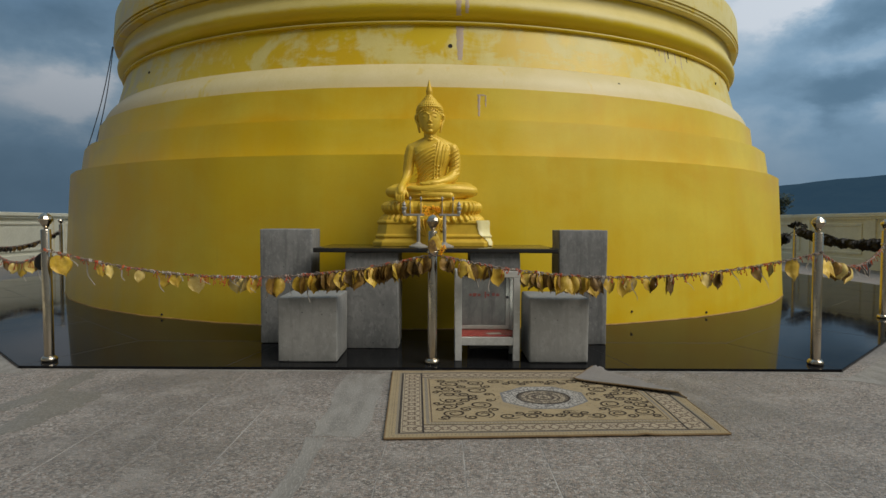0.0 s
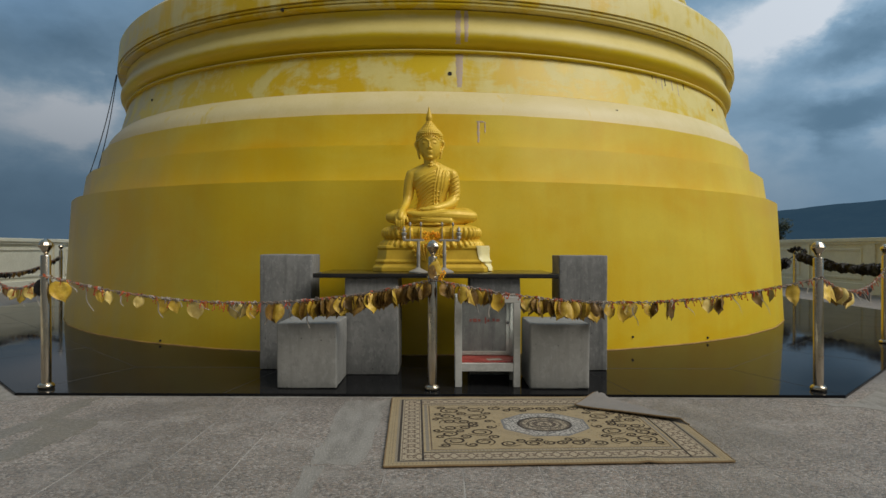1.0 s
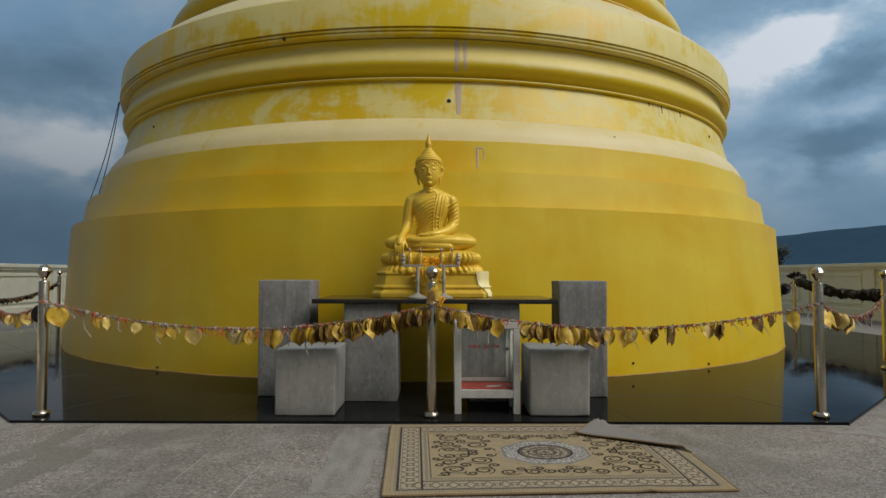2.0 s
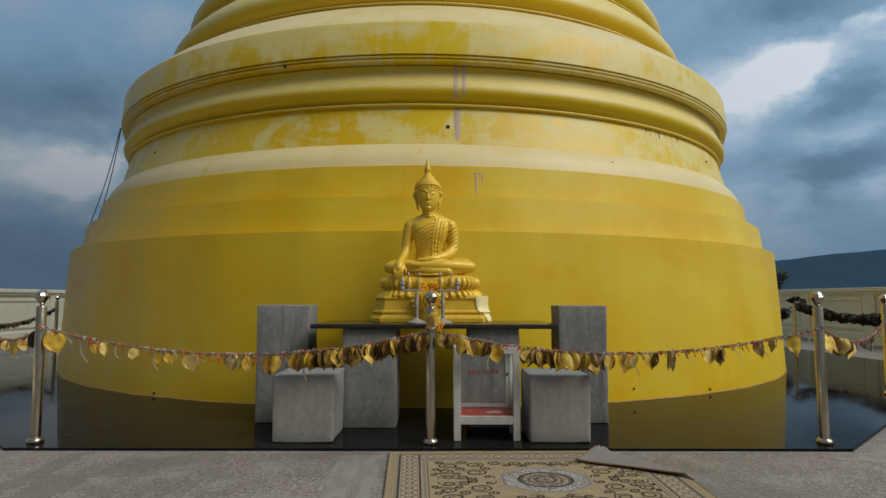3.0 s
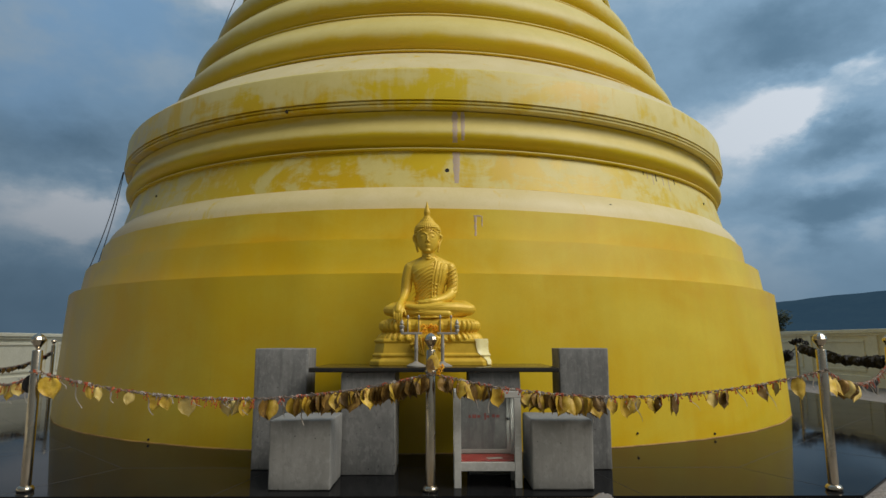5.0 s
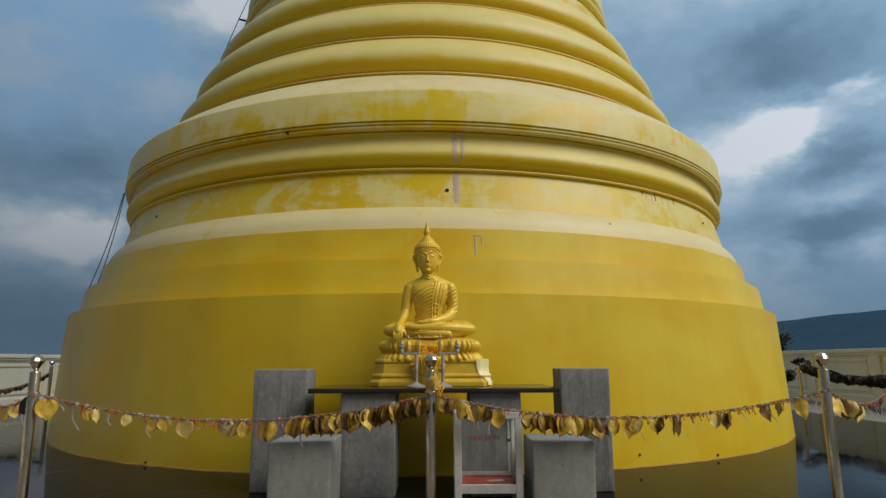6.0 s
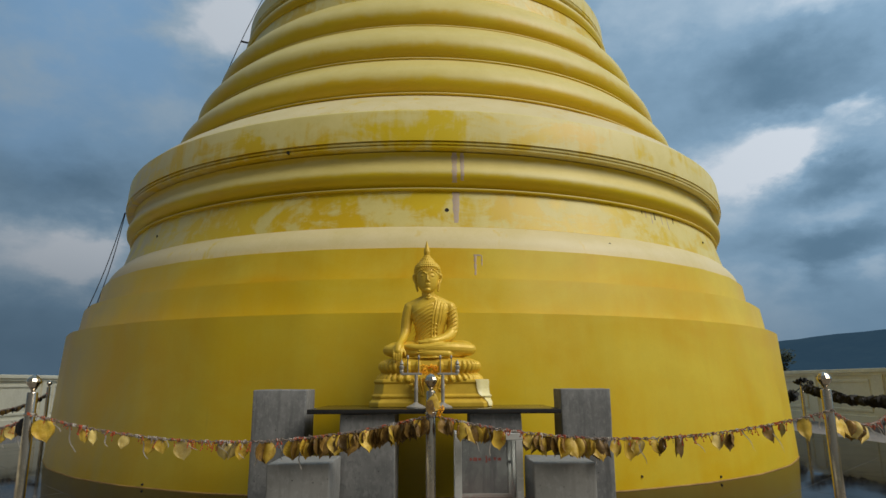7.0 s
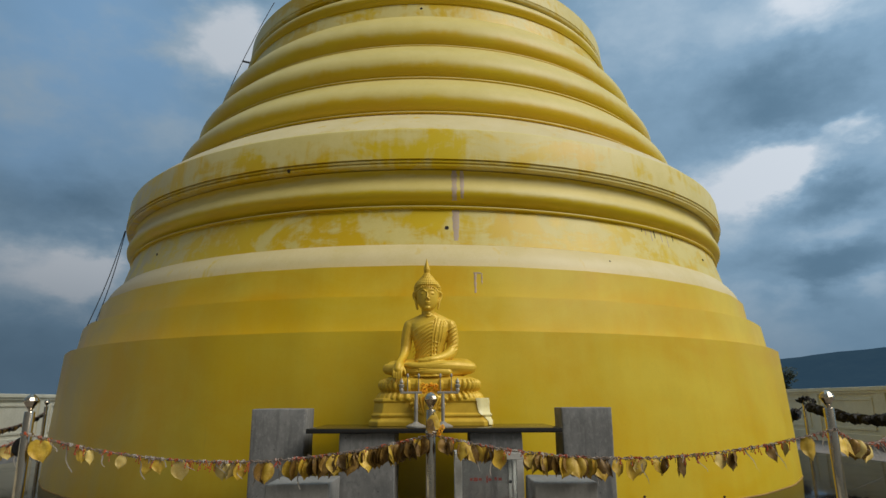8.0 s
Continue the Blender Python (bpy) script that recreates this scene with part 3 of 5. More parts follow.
# ---------------------------------------------------------------- seated statue, one mesh
def statue():
    """Seated figure on a lotus throne; built in units of 5 mm, then fused."""
    bm = bmesh.new()
    balls = {}

    def ell(c, r, turn=(0, 0, 0), n=20):
        if n not in balls:
            balls[n] = [[(math.sin(math.pi * j / (n // 2)) * math.cos(2 * math.pi * i / n), math.sin(math.pi * j / (n // 2)) * math.sin(2 * math.pi * i / n), math.cos(math.pi * j / (n // 2)))
                         for i in range(n)] for j in range(1, n // 2)]
        m = pose(*c, *turn) @ Matrix.Diagonal((*r, 1))
        rows = [[bm.verts.new(m @ Vector(p)) for p in row] for row in balls[n]]
        ends = [bm.verts.new(m @ Vector((0, 0, 1))), bm.verts.new(m @ Vector((0, 0, -1)))]
        for a, b in zip(rows, rows[1:]):
            for i in range(n):
                bm.faces.new((a[i], b[i], b[(i + 1) % n], a[(i + 1) % n]))
        for i in range(n):
            bm.faces.new((ends[0], rows[0][i], rows[0][(i + 1) % n]))
            bm.faces.new((ends[1], rows[-1][(i + 1) % n], rows[-1][i]))

    def limb(knots, n=14, fine=5):
        """A smooth tapering limb through (x, y, z, radius) knots."""
        ks = [Vector(k) for k in knots]
        pts = []
        for i in range(len(ks) - 1):
            p0, p1, p2, p3 = ks[max(i - 1, 0)], ks[i], ks[i + 1], ks[min(i + 2, len(ks) - 1)]
            for j in range(fine):
                t = j / fine
                pts.append(0.5 * (2 * p1 + (p2 - p0) * t + (2 * p0 - 5 * p1 + 4 * p2 - p3) * t * t + (3 * p1 - p0 - 3 * p2 + p3) * t ** 3))
        pts.append(ks[-1])
        rings = []
        side = None
        for k, p in enumerate(pts):
            d = (pts[min(k + 1, len(pts) - 1)].to_3d() - pts[max(k - 1, 0)].to_3d()).normalized()
            if side is None:
                side = d.orthogonal().normalized()
            side = (side - d * side.dot(d)).normalized()
            up = d.cross(side)
            rings.append([bm.verts.new(p.to_3d() + p.w * (math.cos(2 * math.pi * i / n) * side + math.sin(2 * math.pi * i / n) * up)) for i in range(n)])
        for a, b in zip(rings, rings[1:]):
            for i in range(n):
                bm.faces.new((a[i], a[(i + 1) % n], b[(i + 1) % n], b[i]))
        bm.faces.new(rings[0][::-1])
        bm.faces.new(rings[-1])
        for k in (ks[0], ks[-1]):
            if k.w > 2.4:
                ell(k.to_3d(), (k.w,) * 3, n=n)

    def loft(rows, n=40, power=2.0):
        """Stacked rounded sections: height, half width, half depth, depth of the centre."""
        rings = []
        for z, hx, hy, cy in rows:
            ring_ = []
            for i in range(n):
                a = 2 * math.pi * i / n
                c, d = math.cos(a), math.sin(a)
                ring_.append(bm.verts.new((hx * math.copysign(abs(c) ** (2 / power), c), cy + hy * math.copysign(abs(d) ** (2 / power), d), z)))
            rings.append(ring_)
        for a, b in zip(rings, rings[1:]):
            for i in range(n):
                bm.faces.new((a[i], a[(i + 1) % n], b[(i + 1) % n], b[i]))
        bm.faces.new(rings[0][::-1])
        bm.faces.new(rings[-1])

    def between(rows, z):
        for a, b in zip(rows, rows[1:]):
            if a[0] <= z <= b[0]:
                t = (z - a[0]) / (b[0] - a[0])
                return [p + (q - p) * t for p, q in zip(a, b)]
        return rows[-1] if z > rows[-1][0] else rows[0]

    # throne: eight-sided plan with chamfered corners and a moulded foot
    rings = []
    for z, g in ((0, 1.5), (7, 1.5), (9, 0.5), (12, -2.5), (14, -4.0), (16, -2.0), (19, -2.2), (21, -5.0), (38, -7.0), (41, -5.0), (45, -6.0), (46, -12)):
        hx, hy, c = 104 + g, 50 + g, 17
        rings.append([bm.verts.new((3 + x, y, z)) for x, y in ((-hx + c, -hy), (hx - c, -hy), (hx, -hy + c), (hx, hy - c), (hx - c, hy), (-hx + c, hy), (-hx, hy - c), (-hx, -hy + c))])
    for a, b in zip(rings, rings[1:]):
        for i in range(8):
            bm.faces.new((a[i], a[(i + 1) % 8], b[(i + 1) % 8], b[i]))
    bm.faces.new(rings[0][::-1])
    bm.faces.new(rings[-1])
    # two tiers of petals
    loft([(43, 92, 46, 0), (47, 91, 46, 0), (53, 84, 43, 0), (58, 80, 41, 0)], 64, 3.4)
    loft([(55, 78, 40, 0), (58, 82, 43, 0), (62, 85.5, 46, 0), (69, 87, 47.5, 0), (75, 85, 46, 0), (79, 80, 43, 0), (82, 70, 36, 0)], 64, 3.4)
    n = 40
    for i in range(n):
        a = 2 * math.pi * (i + 0.5) / n
        c, d = math.cos(a), math.sin(a)
        ex, ey = math.copysign(abs(c) ** 0.59, c), math.copysign(abs(d) ** 0.59, d)
        limb([(90 * ex, 46 * ey, 46, 4.6), (86.5 * ex, 44.5 * ey, 51, 4.2), (81 * ex, 42 * ey, 57, 1.2)], 8, 2)
        limb([(81 * ex, 43 * ey, 59, 3.4), (85.5 * ex, 46.5 * ey, 64, 4.2), (86.5 * ex, 47.5 * ey, 71, 3.8), (83 * ex, 45.5 * ey, 77, 1.5)], 8, 2)
    # cloth hanging over the throne's front
    for w, z0, y in ((30, 50, -50), (25, 34, -52), (17, 24, -53)):
        ell((-3, y, z0 - 14), (w, 3.4, 18))
    for k in range(9):
        limb([(-27 + 6 * k, -53.5, 48, 1.3), (-22 + 4.75 * k, -56, 34, 1.2), (-15 + 3 * k, -56, 20 - 3 * math.cos((k - 4) * 0.4), 1.0)], 6, 2)
    for sx in (-1, 1):
        for z0 in (44, 36, 28):
            ell((-3 + sx * (8 + z0 * 0.52), -54, z0), (4.5, 2.5, 3.2), (0, sx * 25, 0), 10)
    # crossed legs
    ell((0, -8, 89), (70, 38, 11))
    limb([(-16, 10, 98, 18), (-46, 0, 97, 15.5), (-64, -9, 96.5, 13.5), (-73, -14, 95.5, 9.5)])
    limb([(-70, -15, 95.5, 10.5), (-42, -28, 93, 11.5), (-6, -38, 90, 9.5), (32, -38, 88, 7)])
    limb([(16, 10, 99, 18), (46, 0, 99, 15.5), (63, -9, 99, 14), (72.5, -14, 97.5, 9.5)])
    limb([(69, -15, 97, 11), (42, -29, 98, 11.8), (8, -38, 98.5, 9), (-22, -41, 99, 6.5)])
    limb([(-20, -41, 99, 6.5), (-32, -41, 100, 5.5), (-41, -38, 101, 3.5)])
    for k in range(4):
        limb([(60 - 7 * k, -22 - 4 * k, 107 - 2 * k, 1.2), (30 - 8 * k, -41 - 1.2 * k, 104.5 - 4 * k, 1.3), (-2 - 8 * k, -47, 101 - 4 * k, 0.9)], 6, 4)
    for k in range(3):
        limb([(-56 + 8 * k, -28 - 3 * k, 103 - 3 * k, 1.1), (-34 + 8 * k, -41 - k, 95 - 3 * k, 1.2), (-4 + 8 * k, -46, 88 - 2 * k, 0.9)], 6, 4)
    limb([(48, -30, 86, 1.2), (10, -47, 82, 1.3), (-40, -40, 82, 1.2)], 6, 4)
    # trunk
    trunk = [(98, 42, 27, 8), (106, 34, 23, 7), (114, 28, 19.5, 6), (126, 25.5, 17.5, 5), (138, 27.5, 18.5, 4), (150, 31, 20, 3), (160, 33.5, 20.5, 2.5), (169, 35.5, 19.5, 3), (176, 36, 17, 3.5), (182, 31, 14.5, 4), (187, 23, 12.5, 4), (192, 13, 11.5, 3)]
    loft(trunk, 48, 2.2)

    def front(u, w):
        z, hx, hy, cy = between(trunk, w)
        return cy - hy * (1 - min(0.97, abs(u) / hx) ** 2.2) ** (1 / 2.2) - 0.2

    def on_chest(path, r0, r1):
        m = len(path) - 1
        limb([(u, front(u, w) - 0.2, w, r0 + (r1 - r0) * i / m) for i, (u, w) in enumerate(path)], 6, 3)

    limb([(-2, 4, 184, 13), (-3, 3, 194, 11.8), (-3.7, 2, 204, 12)])
    for k in range(2):
        limb([(-13, 0, 191 + 5 * k, 1.0), (-3, -10.6 + k, 189 + 5 * k, 1.1), (7, 0, 191 + 5 * k, 1.0)], 6, 4)
    # robe: bordered edge from the neck to the armpit, folds that fall beside it
    on_chest([(11, 187), (2, 180), (-9, 173), (-20, 167), (-30, 161)], 1.9, 1.9)
    for k in range(11):
        u0, w0 = 6 - 0.3 * k, 178 - 6.2 * k
        on_chest([(u0 + (-31 - u0) * s, w0 - (12 + 1.9 * k) * s ** 1.5 - 9 * s) for s in (0, 0.2, 0.4, 0.6, 0.8, 1.0) if w0 - (12 + 1.9 * k) * s ** 1.5 - 9 * s > 100], 1.3, 0.9)
    # folded sash over the shoulder
    for u0, u1, u2 in ((12, 5, 4), (16, 10, 8.5), (27, 22, 17), (22, 17, 14)):
        on_chest([(u0, 186 if u0 < 20 else 180), ((u0 + u1) / 2, 170), (u1, 152), (u2, 134), (u2, 117)], 1.5, 1.3)
    for k, z in enumerate((119, 126, 133, 140)):
        on_chest([(5, z + 3 * (k % 2)), (11, z + 1.5), (16, z + 3 - 3 * (k % 2))], 1.3, 1.2)
    limb([(4, front(4, 117) - 2, 117, 2), (17, front(17, 117) - 2, 117, 2)], 6, 2)
    limb([(-24, -14, 109, 2.2), (0, -19, 106, 2.6), (24, -14, 109, 2.2)], 8, 4)
    # shoulders slope up to the neck
    for sx in (-1, 1):
        limb([(sx * 8, 5, 192, 6), (sx * 20, 4.5, 183, 8.5), (sx * 35, 4.5, 175, 9.5)])
    # arms
    limb([(-36.5, 5, 173, 11), (-40, 5, 160, 10.6), (-42, 4, 146, 10), (-43, 2, 133, 9.6)])
    limb([(-43, 2, 136, 8.6), (-44.5, -3, 126, 8.2), (-47, -13, 117, 7), (-50, -25, 110, 5.6), (-51, -33, 106, 5.6)])
    limb([(-51, -33, 106, 6.5), (-53, -42, 99, 7.5), (-54, -46, 93, 7)])
    for k in range(4):
        limb([(-60 + 4.4 * k, -46, 95, 2.7), (-60.5 + 4.2 * k, -50, 87, 2.5), (-60 + 4 * k, -49, 76 + 1.5 * abs(k - 1.5), 1.9)], 8, 3)
    limb([(-46, -42, 98, 2.8), (-42, -46, 91, 2.4), (-41, -47, 85, 1.9)], 8, 3)
    limb([(36, 5, 173, 11.5), (39.5, 5, 160, 11.4), (41, 3, 146, 10.8), (40, -1, 133, 10.6), (35, -10, 122, 10), (24, -24, 115, 8.4), (12, -33, 111.5, 6.6)])
    limb([(12, -34, 111, 6), (2, -38, 110, 6), (-8, -40, 109, 4.5)])
    for k in range(4):
        limb([(-4, -35 - 2.6 * k, 111 - 0.8 * k, 2.4), (-14, -36 - 2.5 * k, 110.5 - 0.8 * k, 2.1), (-21 + 1.5 * k, -37 - 2.2 * k, 109.5 - 0.8 * k, 1.6)], 8, 3)
    for k in range(7):
        w = 168 - 7.2 * k
        limb([(31 + 0.6 * k, -7.2 - 0.8 * k, w - 6, 1.0), (39 + 0.5 * k, -7.4 - 1.1 * k, w - 1, 1.2), (49.5, -2 - k, w + 5, 0.9)], 6, 3)
    limb([(14, -25, 104, 2), (27, -22, 106, 3), (40, -16, 107, 2)], 8, 3)
    # head
    body = set(bm.verts)
    face = [(199.5, 5.5, 5, -8), (201.5, 9.5, 9, -5.5), (205, 13.4, 13.4, -3), (210, 16.4, 16.8, -1.2), (216, 18.4, 18.7, -0.3), (223, 19.4, 19.8, 0.2), (231, 19.8, 20.2, 1), (239, 19.4, 20.0, 2), (247, 15, 18, 3)]
    loft(face, 40, 2.05)
    hair = [(214, 14, 12, 9), (222, 20, 15, 10), (230, 22.8, 17.5, 10.5), (238, 24, 19.5, 9), (242.5, 23.8, 22.2, 6.2), (246, 22.9, 22.6, 5.2), (250, 21, 21.4, 5.2), (254, 17.6, 18, 5.5), (257, 14.4, 14.6, 6), (261, 11.6, 11.6, 6), (265, 8.4, 8.4, 6), (269, 4.6, 4.6, 6)]
    loft(hair, 40)
    z = 222.0
    row_no = 0
    while z < 268:
        zz, hx, hy, cy = between(hair, z)
        m = max(8, int(2 * math.pi * hx / 3.7))
        for i in range(m):
            a = 2 * math.pi * (i + 0.5 * (row_no % 2)) / m
            x, y = hx * math.cos(a), cy + hy * math.sin(a)
            if z > 243.5 or y > -2 - 6 * (z - 222) / 20:
                ell((x, y, z), (1.75, 1.75, 1.7), n=8)
        z += 3.5
        row_no += 1
    for k in range(15):
        a = math.pi * (1.06 + 0.88 * k / 14)
        ell((20.5 * math.cos(a), 2.5 + 22.3 * math.sin(a), 243.2 - 9 * abs(math.cos(a)) ** 2.2), (1.6, 1.6, 1.7), n=8)
    lathe([(0, 264), (6, 266), (7, 268), (5, 270), (5.6, 273), (6.2, 277), (5.2, 281.5), (3.4, 287), (1.8, 293), (0.7, 298), (0.0, 300)], 20, bm, (0, 6, 0))
    for s in (-1, 1):
        limb([(s * 20, 3, 234, 2.2), (s * 25, 5, 233, 2.6), (s * 25, 6, 226, 2.6), (s * 21.5, 3, 218, 2.4), (s * 20, 1, 209, 2.2), (s * 18.2, 0, 202, 2.0)], 8, 3)
        ell((s * 8.0, -15.9, 228.6), (4.8, 2.6, 1.9))
        limb([(s * 1.6, -19.6, 231.5, 0.9), (s * 6, -18.7, 235.4, 0.9), (s * 11, -16.2, 235.6, 0.8), (s * 15.5, -11.9, 231.5, 0.6)], 6, 4)
        ell((s * 2.6, -19.7, 219.0), (1.7, 1.8, 1.4), n=10)
    limb([(0, -18.9, 232.5, 1.3), (0, -20.6, 225, 1.5), (0, -22.0, 219.8, 1.9)], 10, 3)
    limb([(-5.4, -16.9, 213.4, 0.7), (-2, -19.3, 212.9, 1.2), (0, -19.3, 212.7, 1.1), (2, -19.3, 212.9, 1.2), (5.4, -16.9, 213.4, 0.7)], 8, 3)
    limb([(-4.0, -17.6, 210.6, 1.0), (0, -18.2, 210.2, 1.6), (4.0, -17.6, 210.6, 1.0)], 8, 3)
    ell((0, -14.6, 203.2), (5.5, 4, 3.6))
    for v in bm.verts:
        if v not in body:
            v.co.x -= 3.7 + 0.024 * (v.co.z - 204)
    k = 0.00501
    bmesh.ops.scale(bm, vec=(k, k, k), verts=bm.verts)
    bmesh.ops.recalc_face_normals(bm, faces=bm.faces)
    me = bpy.data.meshes.new("statue")
    bm.to_mesh(me)
    bm.free()
    me.materials.append(GOLD)
    ob = new("statue", me)
    rm = ob.modifiers.new("fuse", "REMESH")
    rm.mode, rm.voxel_size, rm.use_smooth_shade = "VOXEL", 0.0040, True
    sm = ob.modifiers.new("soften", "SMOOTH")
    sm.factor, sm.iterations = 0.5, 2
    ob.matrix_basis = pose(-0.102, 5.56, ALTAR_Z + 0.001)
    return tagged(ob, "gold-painted seated statue on a lotus throne, on the altar slab", "statue")


statue()


def pale_cloth():
    """A scrap of pale gilt cloth pasted round one corner of the throne."""
    k = 0.00501
    bm = bmesh.new()
    rows = []
    for w, g, u0, u1 in ((45.6, -5.4, -8, 23), (40, -5.2, -6, 24), (32, -5.6, -5, 24), (22, -4.8, -3, 25), (18, -1.6, -2, 25), (14, -3.4, 8, 24), (8, 1.4, 9, 20), (2, 2.2, 10, 19)):
        hx, hy, c = 104 + g + 0.9, 50 + g + 0.9, 17
        row = []
        for q in range(7):
            u = u0 + (u1 - u0) * q / 6
            if u < 0:
                x, y = hx - c + u, -hy
            else:
                x, y = hx - c + min(u, 24) * 0.7071, -hy + min(u, 24) * 0.7071
            row.append(bm.verts.new(((3 + x) * k, y * k, w * k)))
        rows.append(row)
    for a, b in zip(rows, rows[1:]):
        for q in range(6):
            bm.faces.new((a[q], b[q], b[q + 1], a[q + 1]))
    ob = part("gilt_cloth", bm, surface("pale_gilt_cloth", [(0.88, 0.76, 0.36), (0.82, 0.68, 0.27), (0.90, 0.82, 0.46)], 8, 60, (0.4, 0.55)), smooth=50)
    ob.matrix_basis = pose(-0.102, 5.56, ALTAR_Z + 0.001)
    return tagged(ob, "scrap of pale gilt cloth round the throne's corner", "cloth")


pale_cloth()

# ---------------------------------------------------------------- candle stands and flowers on the altar
PEWTER = surface("grey_metal", [(0.40, 0.37, 0.31), (0.33, 0.30, 0.25), (0.44, 0.41, 0.35)], 9, 70, (0.4, 0.55), 0.3, 0.04)
ORANGE = surface("marigold", [(0.95, 0.50, 0.01), (0.88, 0.36, 0.01), (0.95, 0.58, 0.03)], 30, 120, (0.7, 0.8))


def candle_stand(x, inner):
    """A T-shaped stand; inner: the side (+1, -1) with the short arm."""
    st = thing("candle_stand", (x, 5.13, ALTAR_Z + 0.001), "grey metal candle stand with a crossbar and finials", "candle stand", "candle stands on the altar")
    part("foot", lathe([(0, 0), (0.078, 0), (0.078, 0.010), (0.060, 0.020), (0.030, 0.032), (0.014, 0.045), (0.0, 0.045)], 28), PEWTER, st, smooth=40)
    part("column", lathe([(0.0, 0.03), (0.014, 0.04), (0.0145, 0.14), (0.017, 0.15), (0.0145, 0.16), (0.013, 0.268), (0.0, 0.268)], 18), PEWTER, st, smooth=40)
    x0, x1 = sorted((0.045 * inner, -0.128 * inner))
    part("crossbar", box(x0, x1, -0.011, 0.011, 0.262, 0.280, 0.003), PEWTER, st)
    part("finial", lathe([(0.0, 0.278), (0.014, 0.280), (0.018, 0.295), (0.012, 0.305), (0.020, 0.318), (0.022, 0.332), (0.010, 0.342), (0.017, 0.352), (0.012, 0.366), (0.004, 0.380), (0.0, 0.392)], 16, at=(-0.12 * inner, 0, 0)), PEWTER, st, smooth=50)
    for px in (-0.07 * inner, 0.02 * inner):
        bm = lathe([(0.0, 0.278), (0.004, 0.279), (0.0035, 0.39), (0.009, 0.395), (0.010, 0.41), (0.004, 0.422), (0.0, 0.425)], 10, at=(px, 0, 0))
        part("candle_spike", bm, PEWTER, st, smooth=50)


candle_stand(-0.205, 1)
candle_stand(0.012, -1)


def flower_bunch(name, at, n, spread, seed, label):
    rnd = random.Random(seed)
    th = thing(name, at, label, "flowers")
    for i in range(n):
        bm = bmesh.new()
        c = Vector([rnd.uniform(-s, s) for s in spread])
        for k in range(26):
            a, e = rnd.uniform(0, 6.28), rnd.uniform(-0.6, 1.4)
            d = Vector((math.cos(a) * math.cos(e), math.sin(a) * math.cos(e), math.sin(e)))
            side = d.orthogonal().normalized()
            up = d.cross(side)
            p = c + d * rnd.uniform(0.008, 0.015)
            q = c + d * 0.024
            bm.faces.new([bm.verts.new(v) for v in (p - side * 0.004, p + side * 0.004, q + side * 0.007 + up * 0.003, q - side * 0.007 + up * 0.003)])
        part("blossom", bm, ORANGE, th)
    return th


flower_bunch("marigold_bunch", (-0.098, 5.20, ALTAR_Z + 0.285), 16, (0.055, 0.02, 0.068), 4, "bunch of orange marigolds laid before the statue")
vase = part("flower_vase", lathe([(0, 0), (0.035, 0), (0.04, 0.01), (0.03, 0.05), (0.045, 0.13), (0.032, 0.2), (0.042, 0.22), (0.034, 0.215), (0.0, 0.19)], 24), GOLD, smooth=40)
vase.matrix_basis = pose(-0.098, 5.20, ALTAR_Z + 0.001)
tagged(vase, "small gold vase on the altar slab", "vase")

# ---------------------------------------------------------------- steel posts
def barrier_post(m=None):
    st = thing("barrier_post", m, "polished stainless steel barrier post with a ball finial", "post", "barrier posts round the platform")
    part("base_flange", lathe([(0, 0), (0.052, 0), (0.055, 0.006), (0.055, 0.022), (0.046, 0.034), (0.036, 0.040), (0, 0.040)], 32), STEEL, st, smooth=40)
    part("tube", lathe([(0, 0.03), (0.034, 0.03), (0.034, 0.955), (0.031, 0.962), (0.016, 0.964), (0.0, 0.964)], 32), STEEL, st, smooth=40)
    part("neck", lathe([(0.014, 0.962), (0.014, 0.975), (0.022, 0.985), (0.026, 0.990)], 24), STEEL, st, smooth=40)
    ball = [(0.0, 0.984), (0.020, 0.986), (0.034, 1.006), (0.0485, 1.030), (0.0485, 1.036), (0.040, 1.056), (0.026, 1.071), (0.012, 1.080), (0.0, 1.082)]
    part("ball_finial", lathe(ball, 10), STEEL, st, "faceted steel ball")
    part("chain_ring", lathe([(0.034, 0.80), (0.040, 0.802), (0.042, 0.81), (0.040, 0.818), (0.034, 0.82)], 24), STEEL, st, smooth=60)
    return st


POSTS = {"left": (-2.900, 4.494), "mid": (-0.075, 4.474), "right": (2.751, 4.494), "right_side": (4.88, 6.78), "far_right": (7.50, 13.1),
         "left_side": (-5.05, 6.74), "far_left": (-7.64, 12.28), "rear_right": (6.98, 8.86), "rear_left": (-7.16, 8.86)}
LEAN = {"left": (0.0, -0.35), "right": (0.0, -0.35)}
first = None
for k, (x, y) in POSTS.items():
    m = pose(x, y, PZ + 0.001, 0, LEAN.get(k, (0, 0))[1]) @ Matrix.Diagonal((1, 1, 1.0102 if first is None else 1, 1))
    if first is None:
        first = barrier_post(m)
    else:
        copy_thing(first, m)

# ---------------------------------------------------------------- chains hung with bodhi leaves
LEAF_GOLD = surface("gilt_leaf", [(0.62, 0.40, 0.035), (0.46, 0.265, 0.025), (0.66, 0.48, 0.10)], 12, 80, (0.45, 0.58), 0.06, 0.1, 60, vary=0.15)
LEAF_PALE = surface("pale_gilt_leaf", [(0.70, 0.52, 0.15), (0.60, 0.41, 0.09), (0.74, 0.60, 0.26)], 12, 80, (0.45, 0.6), 0.04, 0.1, 60, vary=0.15)
LEAF_DARK = surface("tarnished_leaf", [(0.21, 0.115, 0.022), (0.12, 0.065, 0.017), (0.32, 0.19, 0.035)], 12, 80, (0.45, 0.6), 0.2, 0.15, 60, vary=0.3)
